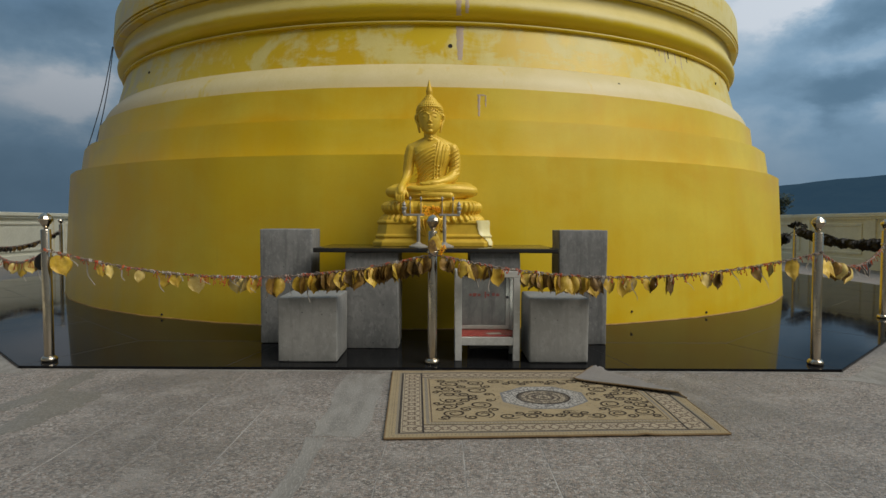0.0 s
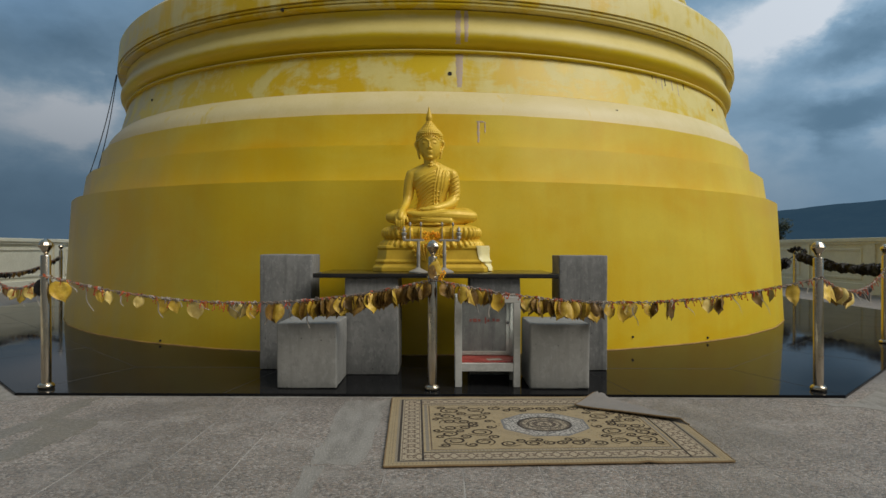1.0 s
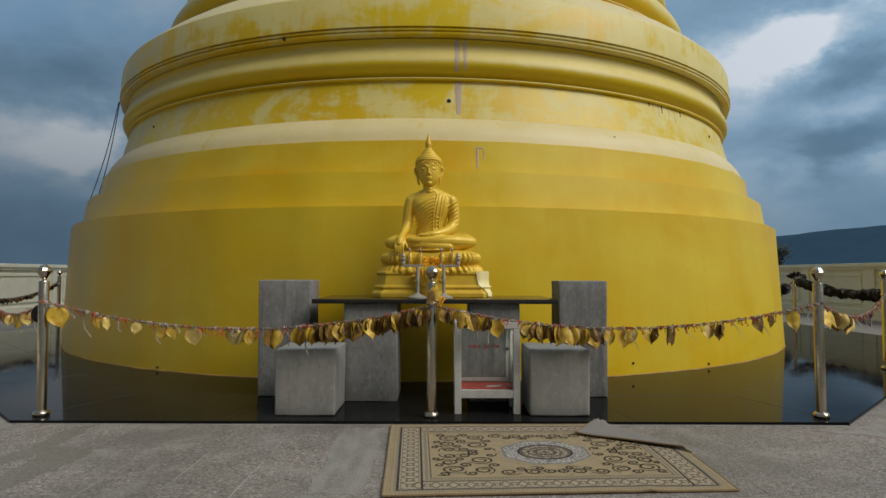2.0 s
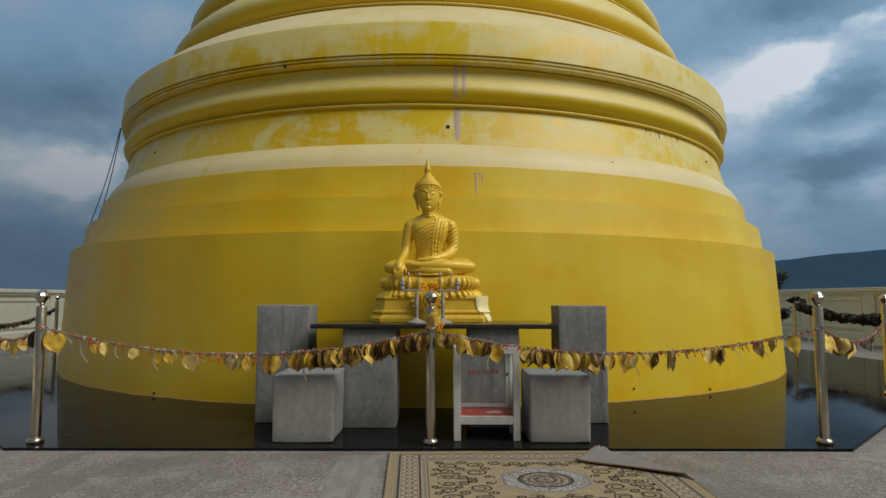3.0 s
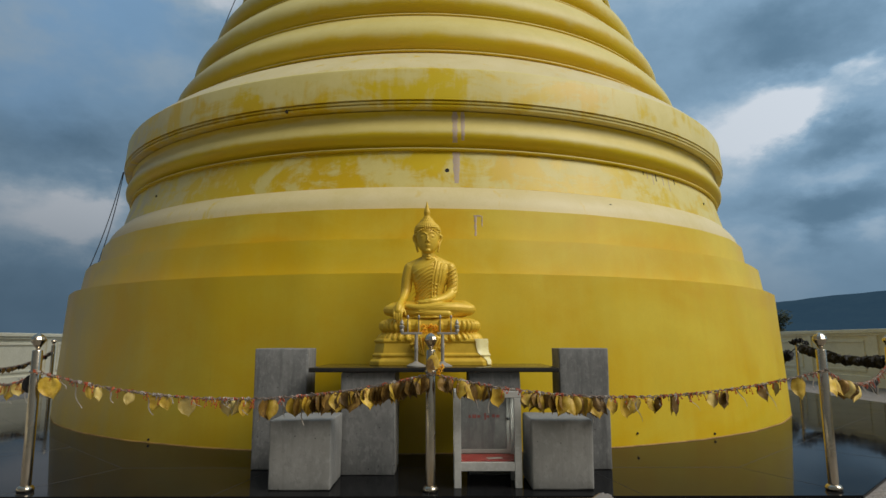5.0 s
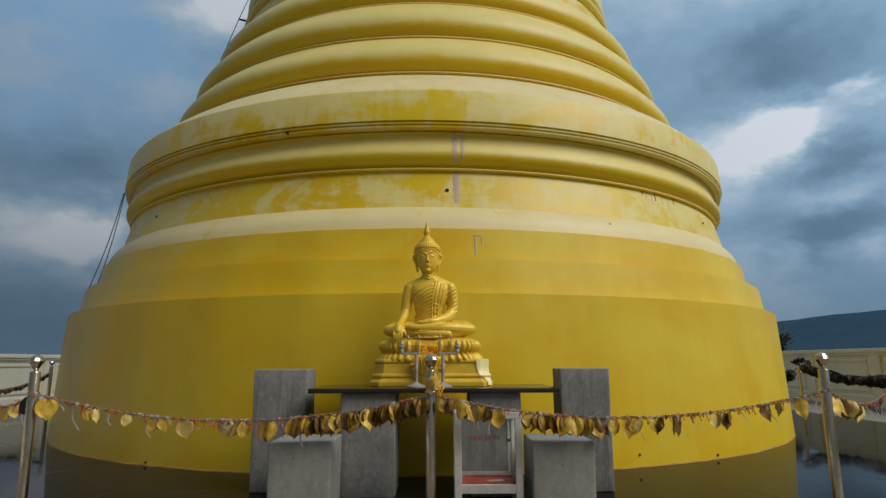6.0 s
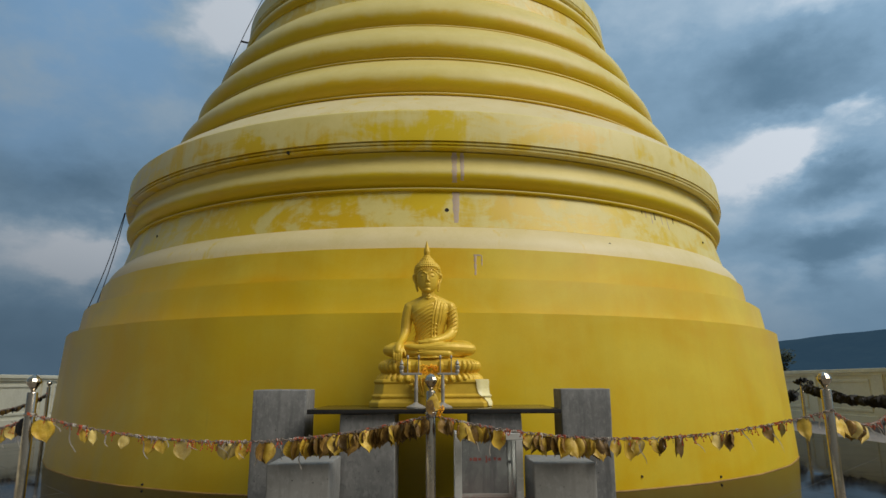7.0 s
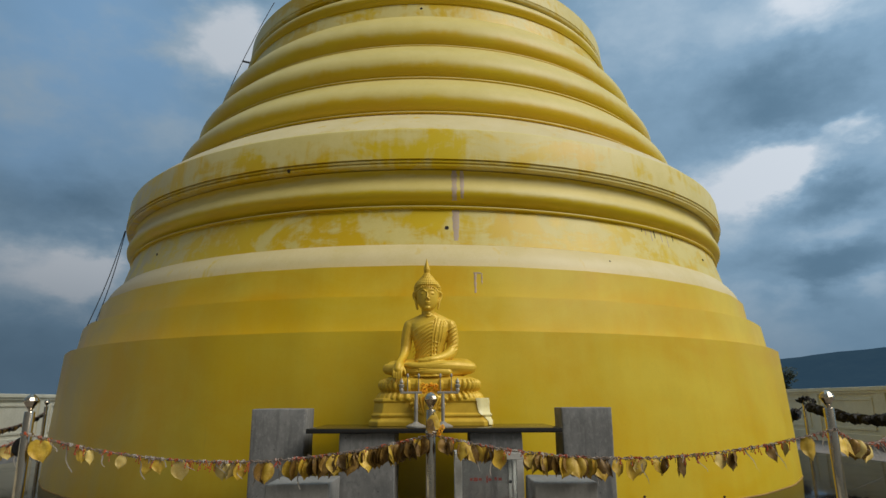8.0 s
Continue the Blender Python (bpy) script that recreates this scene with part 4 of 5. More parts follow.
LEAF_BLACK = surface("withered_leaf", [(0.018, 0.016, 0.014), (0.03, 0.025, 0.02), (0.012, 0.011, 0.01)], 12, 80, (0.7, 0.9), bump=0.2)
RED = surface("red_thread", [(0.50, 0.06, 0.02), (0.60, 0.14, 0.03), (0.35, 0.04, 0.02)], 30, 200, (0.8, 0.9))
PALE = surface("white_ribbon", [(0.56, 0.50, 0.42), (0.44, 0.38, 0.31), (0.62, 0.57, 0.49)], 30, 200, (0.6, 0.8))
WOOL = surface("grey_brown_thread", [(0.22, 0.17, 0.13), (0.30, 0.24, 0.19), (0.15, 0.10, 0.07)], 30, 200, (0.8, 0.95))
LINK = surface("dull_chain", [(0.27, 0.21, 0.16), (0.20, 0.10, 0.06), (0.38, 0.33, 0.28)], 20, 200, (0.4, 0.6), 0.4)


def leaf_mesh(name, material, curl, w=0.048, h=0.108):
    """A heart-shaped leaf with a drip tip, cupped along its rib; it hangs from the origin."""
    bm = bmesh.new()
    rows = []
    n = 12
    for i in range(n):
        s = i / (n - 1)
        half = w * (math.sqrt(max(0.0, 1 - ((s - 0.36) / 0.50) ** 2)) if s < 0.74 else 0.65 * ((1 - s) / 0.26) ** 1.5)
        if i == n - 1:
            half = 0.0008
        row = []
        for k in (-1, -0.5, 0, 0.5, 1):
            x = half * k
            z = -0.012 - h * s + (0.012 * (1 - (abs(k) - 0.5) ** 2 * 4) if i == 0 else 0)
            y = curl * (k * k) * half - 0.25 * curl * w * math.sin(math.pi * s) - 0.012 * curl * s * s + 0.008 * noise.noise(Vector((x * 22, s * 2.6, curl * 9)))
            x *= 1 + 0.07 * noise.noise(Vector((k * 1.3, s * 4.0, curl * 17)))
            row.append((x, y, z))
        rows.append(row)
    front = [[bm.verts.new(p) for p in r] for r in rows]
    back = [[bm.verts.new((p[0], p[1] + 0.0012, p[2])) for p in r] for r in rows]
    for sheet, flip in ((front, False), (back, True)):
        for a, b in zip(sheet, sheet[1:]):
            for i in range(4):
                q = (a[i], b[i], b[i + 1], a[i + 1])
                bm.faces.new(q[::-1] if flip else q)
    for i in range(n - 1):
        for c in (0, 4):
            bm.faces.new((front[i][c], front[i + 1][c], back[i + 1][c], back[i][c]))
    tube([(0, 0, 0.0), (0, -0.002, -0.014)], 0.0016, 5, bm)
    for f in bm.faces:
        f.smooth = True
    me = bpy.data.meshes.new(name)
    bm.to_mesh(me)
    bm.free()
    me.materials.append(material)
    return me


LEAVES = {c: [leaf_mesh("leaf", m, k) for k in (0.25, 0.6, -0.35, 0.95, -0.8, 0.1)] for c, m in (("gold", LEAF_GOLD), ("pale", LEAF_PALE), ("dark", LEAF_DARK), ("black", LEAF_BLACK))}


def hanging(a, b, sag, s):
    p = Vector(a).lerp(Vector(b), s)
    p.z -= sag * 4 * s * (1 - s)
    return p


def chain_mesh(a, b, sag, bm=None):
    out = bm or bmesh.new()
    ln = (Vector(b) - Vector(a)).length * 1.03
    n = int(ln / 0.026)
    for i in range(n):
        p, q = hanging(a, b, sag, i / n), hanging(a, b, sag, (i + 1) / n)
        d = (q - p).normalized()
        side = d.cross(Vector((0, 0, 1))).normalized()
        up = side.cross(d)
        u = side if i % 2 else up
        c = (p + q) / 2
        loop = [c + d * 0.018 * math.cos(t) + u * 0.009 * math.sin(t) for t in [2 * math.pi * k / 8 for k in range(8)]]
        nrm = d.cross(u)
        rings = []
        for k in range(8):
            o = (loop[k] - c).normalized()
            rings.append([out.verts.new(loop[k] + 0.0028 * v) for v in (o, nrm, -o, -nrm)])
        for k in range(8):
            r0, r1 = rings[k], rings[(k + 1) % 8]
            for m in range(4):
                out.faces.new((r0[m], r0[(m + 1) % 4], r1[(m + 1) % 4], r1[m]))
    return out


def ribbon(at, ln, w, drift, seed):
    rnd = random.Random(seed)
    bm = bmesh.new()
    n = 7
    ph = rnd.uniform(-0.9, 0.1)
    front = []
    for i in range(n):
        s = i / (n - 1)
        c = Vector(at) + Vector((drift[0] * s ** 1.4 + 0.010 * math.sin(7 * s + 9 * ph), drift[1] * s, -ln * s))
        t = Vector((math.cos(1.4 * s + ph), math.sin(1.4 * s + ph), 0)) * w * (1 - 0.4 * s) / 2
        front.append((bm.verts.new(c - t), bm.verts.new(c + t)))
    for a, b in zip(front, front[1:]):
        bm.faces.new((a[0], a[1], b[1], b[0]))
    geom = bmesh.ops.solidify(bm, geom=bm.faces[:], thickness=0.0012)
    return bm


def garland(a, b, sag, leaves, tassels, label, seed, chain_mat=LINK):
    """leaves: (share along the chain, kind, turn in degrees, size); tassels: (share, kind)."""
    rnd = random.Random(seed)
    g = thing("leaf_garland", a, label, "garland", "leaf garlands on the barrier")
    o = Vector(a)
    part("chain", chain_mesh((0, 0, 0), Vector(b) - o, sag), chain_mat, g)
    for s, kind, turn, size in leaves:
        me = rnd.choice(LEAVES[kind])
        ob = new("leaf", me)
        ob.parent = g
        p = hanging(a, b, sag, s) - o
        ob.matrix_basis = pose(p.x, p.y + rnd.uniform(-0.012, 0.006), p.z - 0.004, rnd.uniform(-14, 14), rnd.uniform(-14, 14), turn + rnd.uniform(-8, 8)) @ Matrix.Diagonal((1.12 * size * rnd.uniform(0.85, 1.1), 1.12 * size, 1.12 * size * rnd.uniform(0.85, 1.05), 1))
    for mat, share, name_ in ((PALE, 0.22, "white_thread"), (RED, 0.26, "red_thread"), (WOOL, 0.55, "grey_thread")):
        bm = bmesh.new()
        m = int((Vector(b) - o).length / 0.030)
        for i in range(m):
            if rnd.random() > share:
                continue
            s0 = (i + rnd.random()) / m
            turns, ln = rnd.uniform(1.0, 2.6), rnd.uniform(0.012, 0.030)
            pts = []
            for q in range(9):
                c = hanging(a, b, sag, min(1.0, s0 + ln * q / 8 / (Vector(b) - o).length)) - o
                an = 2 * math.pi * turns * q / 8
                pts.append(c + Vector((0, math.cos(an), math.sin(an))) * rnd.uniform(0.008, 0.013))
            end = pts[-1] + Vector((rnd.uniform(-0.02, 0.02), rnd.uniform(-0.012, 0.004), rnd.uniform(-0.045, 0.012)))
            tube(pts + [(pts[-1] + end) / 2 + Vector((0.004, 0, 0.003)), end], rnd.uniform(0.0022, 0.0038), 5, bm)
        tagged(part(name_, bm, mat, g), "short ends of thread wound round the chain", kind="stuff")
    for i, (s, kind) in enumerate(tassels):
        p = hanging(a, b, sag, s) - o
        if kind == "white":
            part("ribbon", ribbon(p, rnd.uniform(0.06, 0.20), 0.012, (rnd.uniform(-0.01, 0.09), -0.01), seed * 50 + i), PALE, g)
        else:
            bm = bmesh.new()
            for k in range(4):
                d = Vector((rnd.uniform(-0.022, 0.022), rnd.uniform(-0.02, 0.01), rnd.uniform(-0.05, 0.022)))
                tube([p, p + d * 0.6, p + d + Vector((0, 0, -0.012))], 0.0022, 5, bm)
                bmesh.ops.create_icosphere(bm, subdivisions=1, radius=0.0055, matrix=Matrix.Translation(p + d + Vector((0, 0, -0.012))))
            part("thread_tassel", bm, RED, g)
    return g


rnd = random.Random(11)
HZ = 0.84
L, M, R = POSTS["left"], POSTS["mid"], POSTS["right"]


def span(px0, px1, n, kinds, turn=(25, 70), size=(0.8, 1.05)):
    return [(px0 + (px1 - px0) * (i + rnd.uniform(0.2, 0.8)) / n, rnd.choice(kinds), rnd.choice((-1, 1)) * rnd.uniform(*turn), rnd.uniform(*size)) for i in range(n)]


left_leaves = [(0.045, "gold", 55, 1.35), (0.145, "gold", 10, 0.8), (0.172, "pale", 75, 0.85), (0.252, "pale", 20, 0.75), (0.315, "gold", 5, 0.85), (0.345, "gold", 45, 0.85), (0.387, "pale", 15, 1.05), (0.49, "pale", 10, 0.95),
               (0.515, "pale", 70, 0.9), (0.54, "gold", 40, 0.95), (0.602, "gold", -5, 1.1), (0.588, "dark", 30, 1.1), (0.66, "gold", 20, 1.1), (0.672, "dark", 60, 1.0), (0.772, "gold", 25, 1.1)]
left_leaves += span(0.69, 0.765, 11, ["dark", "dark", "gold"], (20, 70), (0.95, 1.15)) + span(0.78, 0.985, 42, ["dark", "dark", "dark", "gold"], (25, 75), (0.9, 1.15))
left_tassels = [(0.07 + 0.012 * i, "white") for i in (0, 3)] + [(s, "red") for s in (0.11, 0.135, 0.15, 0.22, 0.24, 0.29, 0.33, 0.37, 0.41, 0.425, 0.44, 0.455, 0.47, 0.53, 0.56, 0.63, 0.69, 0.72, 0.76, 0.80, 0.84, 0.88, 0.92, 0.94, 0.96)] \
    + [(s, "white") for s in (0.16, 0.195, 0.29, 0.40, 0.48, 0.52, 0.575, 0.63, 0.68, 0.945, 0.955)]
garland((L[0], L[1] - 0.04, HZ + 0.01), (M[0], M[1] - 0.04, HZ - 0.015), 0.185, left_leaves, left_tassels, "chain strung with gilt and tarnished bodhi leaves and red threads", 1)

right_leaves = span(0.02, 0.14, 12, ["dark", "dark", "gold"]) + [(0.16, "gold", 0, 1.15), (0.15, "dark", 75, 0.8)] + span(0.235, 0.405, 22, ["dark", "gold", "gold", "dark"], (15, 65), (0.9, 1.15)) \
    + [(0.415, "gold", 15, 1.1), (0.428, "dark", 50, 1.0), (0.452, "gold", 20, 1.0), (0.478, "gold", 25, 1.05), (0.508, "pale", 15, 0.95), (0.550, "gold", 55, 1.0), (0.560, "dark", 65, 1.0), (0.600, "gold", 50, 1.05), (0.611, "dark", 45, 1.0),
       (0.706, "pale", 20, 0.95), (0.734, "dark", 30, 1.0), (0.742, "dark", 65, 0.9), (0.845, "dark", 35, 1.05), (0.862, "pale", 75, 0.7), (0.93, "gold", 10, 1.2)]
right_tassels = [(s, "red") for s in (0.05, 0.09, 0.13, 0.18, 0.22, 0.26, 0.31, 0.36, 0.46, 0.49, 0.53, 0.575, 0.62, 0.65, 0.665, 0.68, 0.72, 0.745, 0.76, 0.79, 0.80, 0.825, 0.86, 0.88, 0.97)] \
    + [(s, "white") for s in (0.03, 0.09, 0.14, 0.335, 0.345, 0.385, 0.48, 0.51, 0.555, 0.645, 0.77, 0.84, 0.96)]
garland((M[0] + 0.01, M[1] - 0.04, HZ - 0.015), (R[0], R[1] - 0.04, HZ + 0.01), 0.175, right_leaves, right_tassels, "chain strung with gilt and tarnished bodhi leaves and red threads", 2)

S = POSTS["right_side"]
garland((R[0] + 0.03, R[1] + 0.02, HZ), (S[0], S[1], HZ), 0.16, [(0.06, "gold", 30, 1.25), (0.10, "gold", 60, 1.1)] + span(0.12, 0.36, 9, ["dark", "pale", "dark"], (10, 60), (1.0, 1.3)) + [(0.62, "black", 20, 1.1), (0.66, "black", 40, 1.0)],
        [(s, "red") for s in (0.2, 0.3, 0.4, 0.5, 0.55, 0.6, 0.7, 0.72, 0.8)] + [(s, "white") for s in (0.25, 0.34, 0.45, 0.52, 0.58, 0.68)], "chain with tarnished leaves and pale ribbons along the platform's side", 3)
S2 = POSTS["left_side"]
garland((S2[0], S2[1], HZ), (L[0], L[1] + 0.02, HZ), 0.16, [(0.66, "gold", 10, 1.0), (0.78, "pale", 30, 0.9), (0.93, "black", 40, 1.2), (0.96, "black", 10, 1.2), (0.945, "dark", 70, 1.1)] + span(0.4, 0.9, 7, ["dark", "pale"], (10, 60), (0.6, 0.8)),
        [(0.40 + 0.04 * i, "red") for i in range(14)] + [(0.5, "white"), (0.62, "white"), (0.86, "white")], "chain with few gilt leaves and red threads between posts", 4)
F2 = POSTS["rear_left"]
FL = POSTS["far_left"]
garland((S2[0], S2[1], HZ), (F2[0], F2[1], HZ), 0.15, span(0.05, 0.95, 40, ["black", "dark", "black"], (10, 80), (0.6, 0.9)), [], "chain with small withered leaves", 5)
garland((F2[0], F2[1], HZ), (FL[0], FL[1], HZ + 0.05), 0.25, span(0.03, 0.97, 60, ["black", "dark", "black"], (10, 80), (0.5, 0.8)), [], "chain with small withered leaves", 6)


def withered_garland(a, b, sag, clumps, seed, thick=0.09):
    """A rope with blackened leaves threaded close together, standing across it like discs."""
    rnd = random.Random(seed)
    g = thing("withered_garland", a, "thick rope of blackened dried leaves hung between posts", "garland", "leaf garlands on the barrier")
    o = Vector(a)
    ln = (Vector(b) - o).length
    part("rope", tube([hanging(a, b, sag, s / 24) - o for s in range(25)], 0.010, 6), LEAF_BLACK, g)
    for c0, c1, gap in clumps:
        bm = bmesh.new()
        n = max(3, int((c1 - c0) * ln / gap))
        for i in range(n):
            s = c0 + (c1 - c0) * (i + rnd.random()) / n
            p = hanging(a, b, sag, s) - o
            d = (hanging(a, b, sag, s + 0.01) - hanging(a, b, sag, s)).normalized()
            d = (d + Vector((rnd.gauss(0, 0.45), rnd.gauss(0, 0.45), rnd.gauss(0, 0.35)))).normalized()
            side = d.orthogonal().normalized()
            up = d.cross(side)
            r = thick * rnd.uniform(0.65, 1.15)
            c = p + Vector((0, 0, -0.25 * thick)) + side * rnd.uniform(-0.2, 0.2) * thick
            rim = [bm.verts.new(c + (side * math.cos(t) + up * math.sin(t)) * r * rnd.uniform(0.75, 1.1) + d * rnd.uniform(-0.02, 0.02)) for t in [2 * math.pi * k / 8 for k in range(8)]]
            hub = bm.verts.new(c + d * 0.018)
            for k in range(8):
                bm.faces.new((hub, rim[k], rim[(k + 1) % 8]))
        part("leaf_clump", bm, LEAF_BLACK, g)
    return g


FR, RR = POSTS["far_right"], POSTS["rear_right"]
withered_garland((FR[0], FR[1], 0.98), (RR[0], RR[1], 0.86), 0.18, [(0.05, 0.18, 0.016), (0.19, 0.40, 0.016), (0.44, 0.56, 0.02), (0.58, 0.97, 0.011)], 7, 0.10)
withered_garland((FR[0], FR[1], 0.93), (FR[0] - 0.55, FR[1] + 1.6, 0.9), 0.3, [(0.10, 0.9, 0.014)], 8, 0.12)
withered_garland((FR[0] - 0.16, FR[1] - 0.06, 1.02), (FR[0] + 0.20, FR[1] - 0.10, 1.00), -0.07, [(0.05, 0.95, 0.02)], 10, 0.07)
withered_garland((RR[0], RR[1], 0.86), (S[0], S[1], 0.80), 0.10, [(0.03, 0.30, 0.05), (0.75, 0.97, 0.05)], 9, 0.05)


def small_tree(at, height, seed):
    rnd = random.Random(seed)
    t = thing("tree", at, "small dark tree rising behind the parapet", "tree")
    top_ = Vector((0.05, 0.1, height))
    bm = tube([Vector((0, 0, -0.3)), Vector((0.05, 0.02, height * 0.4)), top_], 0.07, 8, taper=0.02)
    tips = [top_]
    for k in range(9):
        p = Vector((0.03, 0.04, height * rnd.uniform(0.55, 0.95)))
        q = p + Vector((rnd.uniform(-0.16, 0.16), rnd.uniform(-0.2, 0.2), rnd.uniform(0.05, 0.3)))
        tube([p, (p + q) / 2 + Vector((0, 0, 0.05)), q], 0.022, 6, bm, taper=0.006)
        tips += [q, (p + q) / 2]
    part("trunk", bm, LEAF_BLACK, t)
    bm = bmesh.new()
    for i in range(2400):
        p = rnd.choice(tips) + Vector((rnd.gauss(0, 0.07), rnd.gauss(0, 0.08), rnd.gauss(0, 0.10)))
        d = Vector((rnd.uniform(-1, 1), rnd.uniform(-1, 1), rnd.uniform(-1, 0.4))).normalized() * rnd.uniform(0.05, 0.11)
        side = d.orthogonal().normalized() * 0.028
        bm.faces.new([bm.verts.new(v) for v in (p, p + d * 0.5 + side, p + d, p + d * 0.5 - side)])
    part("crown", bm, TREE, t)


TREE = surface("dark_foliage", [(0.03, 0.045, 0.02), (0.02, 0.03, 0.015), (0.05, 0.06, 0.025)], 3, 40, (0.6, 0.8))
small_tree((10.80, 19.75, -1.6), 3.45, 12)

# a gilt leaf and blossoms tied to the middle post
tie = thing("post_offering", (M[0], M[1] - 0.035, PZ + 0.95), "folded gilt leaves and an orange blossom tied to the post", "offering")
for x, z, turn, tilt, k, size in ((0.040, 0.0, 62, -38, "gold", 1.25), (0.030, -0.005, 74, -44, "gold", 1.3), (0.030, -0.03, 70, -22, "dark", 1.2)):
    ob = new("leaf", LEAVES[k][1])
    ob.parent = tie
    ob.matrix_basis = pose(x - 0.02, -0.012, z, 0, tilt, turn) @ Matrix.Diagonal((size, size, size, 1))
for k in range(3):
    bm = bmesh.new()
    for i in range(30):
        d = Vector((rnd.uniform(-1, 1), rnd.uniform(-1, 1), rnd.uniform(-1, 1))).normalized()
        s_ = d.orthogonal().normalized() * 0.007
        c = Vector((0.068 + 0.012 * (k - 1), -0.01, -0.115 + 0.022 * (k - 1)))
        bm.faces.new([bm.verts.new(v) for v in (c + d * 0.008 - s_, c + d * 0.008 + s_, c + d * 0.022)])
    part("blossom", bm, ORANGE, tie)

# ---------------------------------------------------------------- offering cabinet
GLASS = bpy.data.materials.new("cabinet_glass")
nt = tree_of(GLASS)
gl = node(nt, "ShaderNodeBsdfPrincipled", {"Base Color": (0.80, 0.84, 0.82, 1), "Roughness": 0.04, "Transmission Weight": 1.0, "IOR": 1.45})
node(nt, "ShaderNodeOutputMaterial", {"Surface": gl.outputs[0]})
REDBOARD = surface("red_board", [(0.42, 0.045, 0.035), (0.34, 0.03, 0.025), (0.48, 0.08, 0.06)], 8, 60, (0.5, 0.7))
REDINK = surface("red_ink", [(0.30, 0.05, 0.04), (0.36, 0.07, 0.05), (0.26, 0.05, 0.04)], 8, 60)
cab = thing("offering_cabinet", (0.335, 4.56, PZ + 0.001), "white-painted glass-fronted offering cabinet on four legs", "cabinet")
W, DP, H, LEG = 0.242, 0.30, 0.672, 0.050
for x in (-W, W - LEG):
    for y in (0, DP - 0.042):
        part("leg", box(x, x + LEG, y, y + 0.042, 0, H - 0.046, 0.003), WHITE, cab)
for y in (0.0, DP - 0.040):
    part("rail", box(-W, W, y, y + 0.040, H - 0.045, H, 0.003), WHITE, cab)
    part("rail", box(-W + LEG, W - LEG, y + 0.003, y + 0.038, 0.117, 0.176, 0.002), WHITE, cab)
for x in (-W + 0.004, W - 0.040):
    part("rail", box(x, x + 0.036, 0.042, DP - 0.042, H - 0.044, H - 0.002, 0.002), WHITE, cab)
    part("rail", box(x, x + 0.036, 0.044, DP - 0.044, 0.117, 0.175, 0.002), WHITE, cab)
part("floor_board", box(-W + 0.006, W - 0.006, 0.040, DP - 0.004, 0.176, 0.188, 0.001), REDBOARD, cab, "red cloth-covered bottom board")
g1 = part("front_pane", box(-W + LEG, W - LEG, 0.018, 0.022, 0.177, H - 0.046), GLASS, cab, "dusty glass pane")
g1.visible_shadow = False
for x in (-W + 0.012, W - 0.016):
    g2 = part("side_pane", box(x, x + 0.004, 0.044, DP - 0.044, 0.177, H - 0.046), GLASS, cab, "dusty glass pane")
    g2.visible_shadow = False
back = part("back_door", box(-W + LEG, W - LEG, DP - 0.025, DP - 0.008, 0.189, H - 0.046), CONCRETE, cab, "grey back board with red lettering")
bm = box(-W + LEG, W - LEG, DP - 0.032, DP - 0.0245, 0.195, 0.224, 0.002)
box(W - LEG - 0.030, W - LEG, DP - 0.0325, DP - 0.0246, 0.224, H - 0.05, 0.002, bm)
part("door_frame", bm, WHITE, back)
lettering = bmesh.new()
for i, (x, w, z, h) in enumerate(((-0.125, 0.018, 0.455, 0.02), (-0.098, 0.03, 0.452, 0.026), (-0.06, 0.022, 0.456, 0.018), (-0.005, 0.012, 0.44, 0.05), (0.012, 0.02, 0.455, 0.018), (0.055, 0.02, 0.458, 0.022), (0.085, 0.026, 0.456, 0.02))):
    box(x, x + w, DP - 0.0262, DP - 0.0252, z, z + h, 0, lettering)
part("lettering", lettering, REDINK, back, "faded red bars of writing")
part("knob", lathe([(0, 0), (0.010, 0.002), (0.012, 0.010), (0.006, 0.016), (0, 0.017)], 14, at=(0, 0, 0)), CABLE, back).matrix_basis = pose(W - LEG - 0.018, DP - 0.034, 0.45, 90)
slip = part("paper_slip", box(-0.055, 0.055, -0.03, 0.03, 0, 0.002), PALE)
slip.matrix_basis = pose(0.39, 4.66, PZ + 0.1905, 0, 0, 14)
tagged(slip, "white paper slip lying on the cabinet's red board", "paper")

# ---------------------------------------------------------------- rug with a folded corner
RUG = bpy.data.materials.new("rug_pile")
nt = tree_of(RUG)
uv = node(nt, "ShaderNodeUVMap", uv_map="weave").outputs[0]
xyz = node(nt, "ShaderNodeSeparateXYZ", {0: uv})
U, V = xyz.outputs[0], xyz.outputs[1]
RL, RW = 1.72, 1.38
du = calc(nt, "MINIMUM", U, calc(nt, "SUBTRACT", RL, U))
dv = calc(nt, "MINIMUM", V, calc(nt, "SUBTRACT", RW, V))
edge_d = calc(nt, "MINIMUM", du, dv)
along = calc(nt, "ADD", calc(nt, "MULTIPLY", U, calc(nt, "GREATER_THAN", du, dv)), calc(nt, "MULTIPLY", V, calc(nt, "LESS_THAN", du, dv)))


def band(lo, hi):
    return calc(nt, "MULTIPLY", calc(nt, "GREATER_THAN", edge_d, lo), calc(nt, "LESS_THAN", edge_d, hi))


TAN, CREAM, UMBER, MID = (0.365, 0.268, 0.138), (0.43, 0.345, 0.225), (0.028, 0.017, 0.010), (0.115, 0.070, 0.036)
col = blend(nt, step(nt, grain(nt, uv, 14, 4), 0.3, 0.7), TAN, tuple(v * 0.86 for v in TAN))
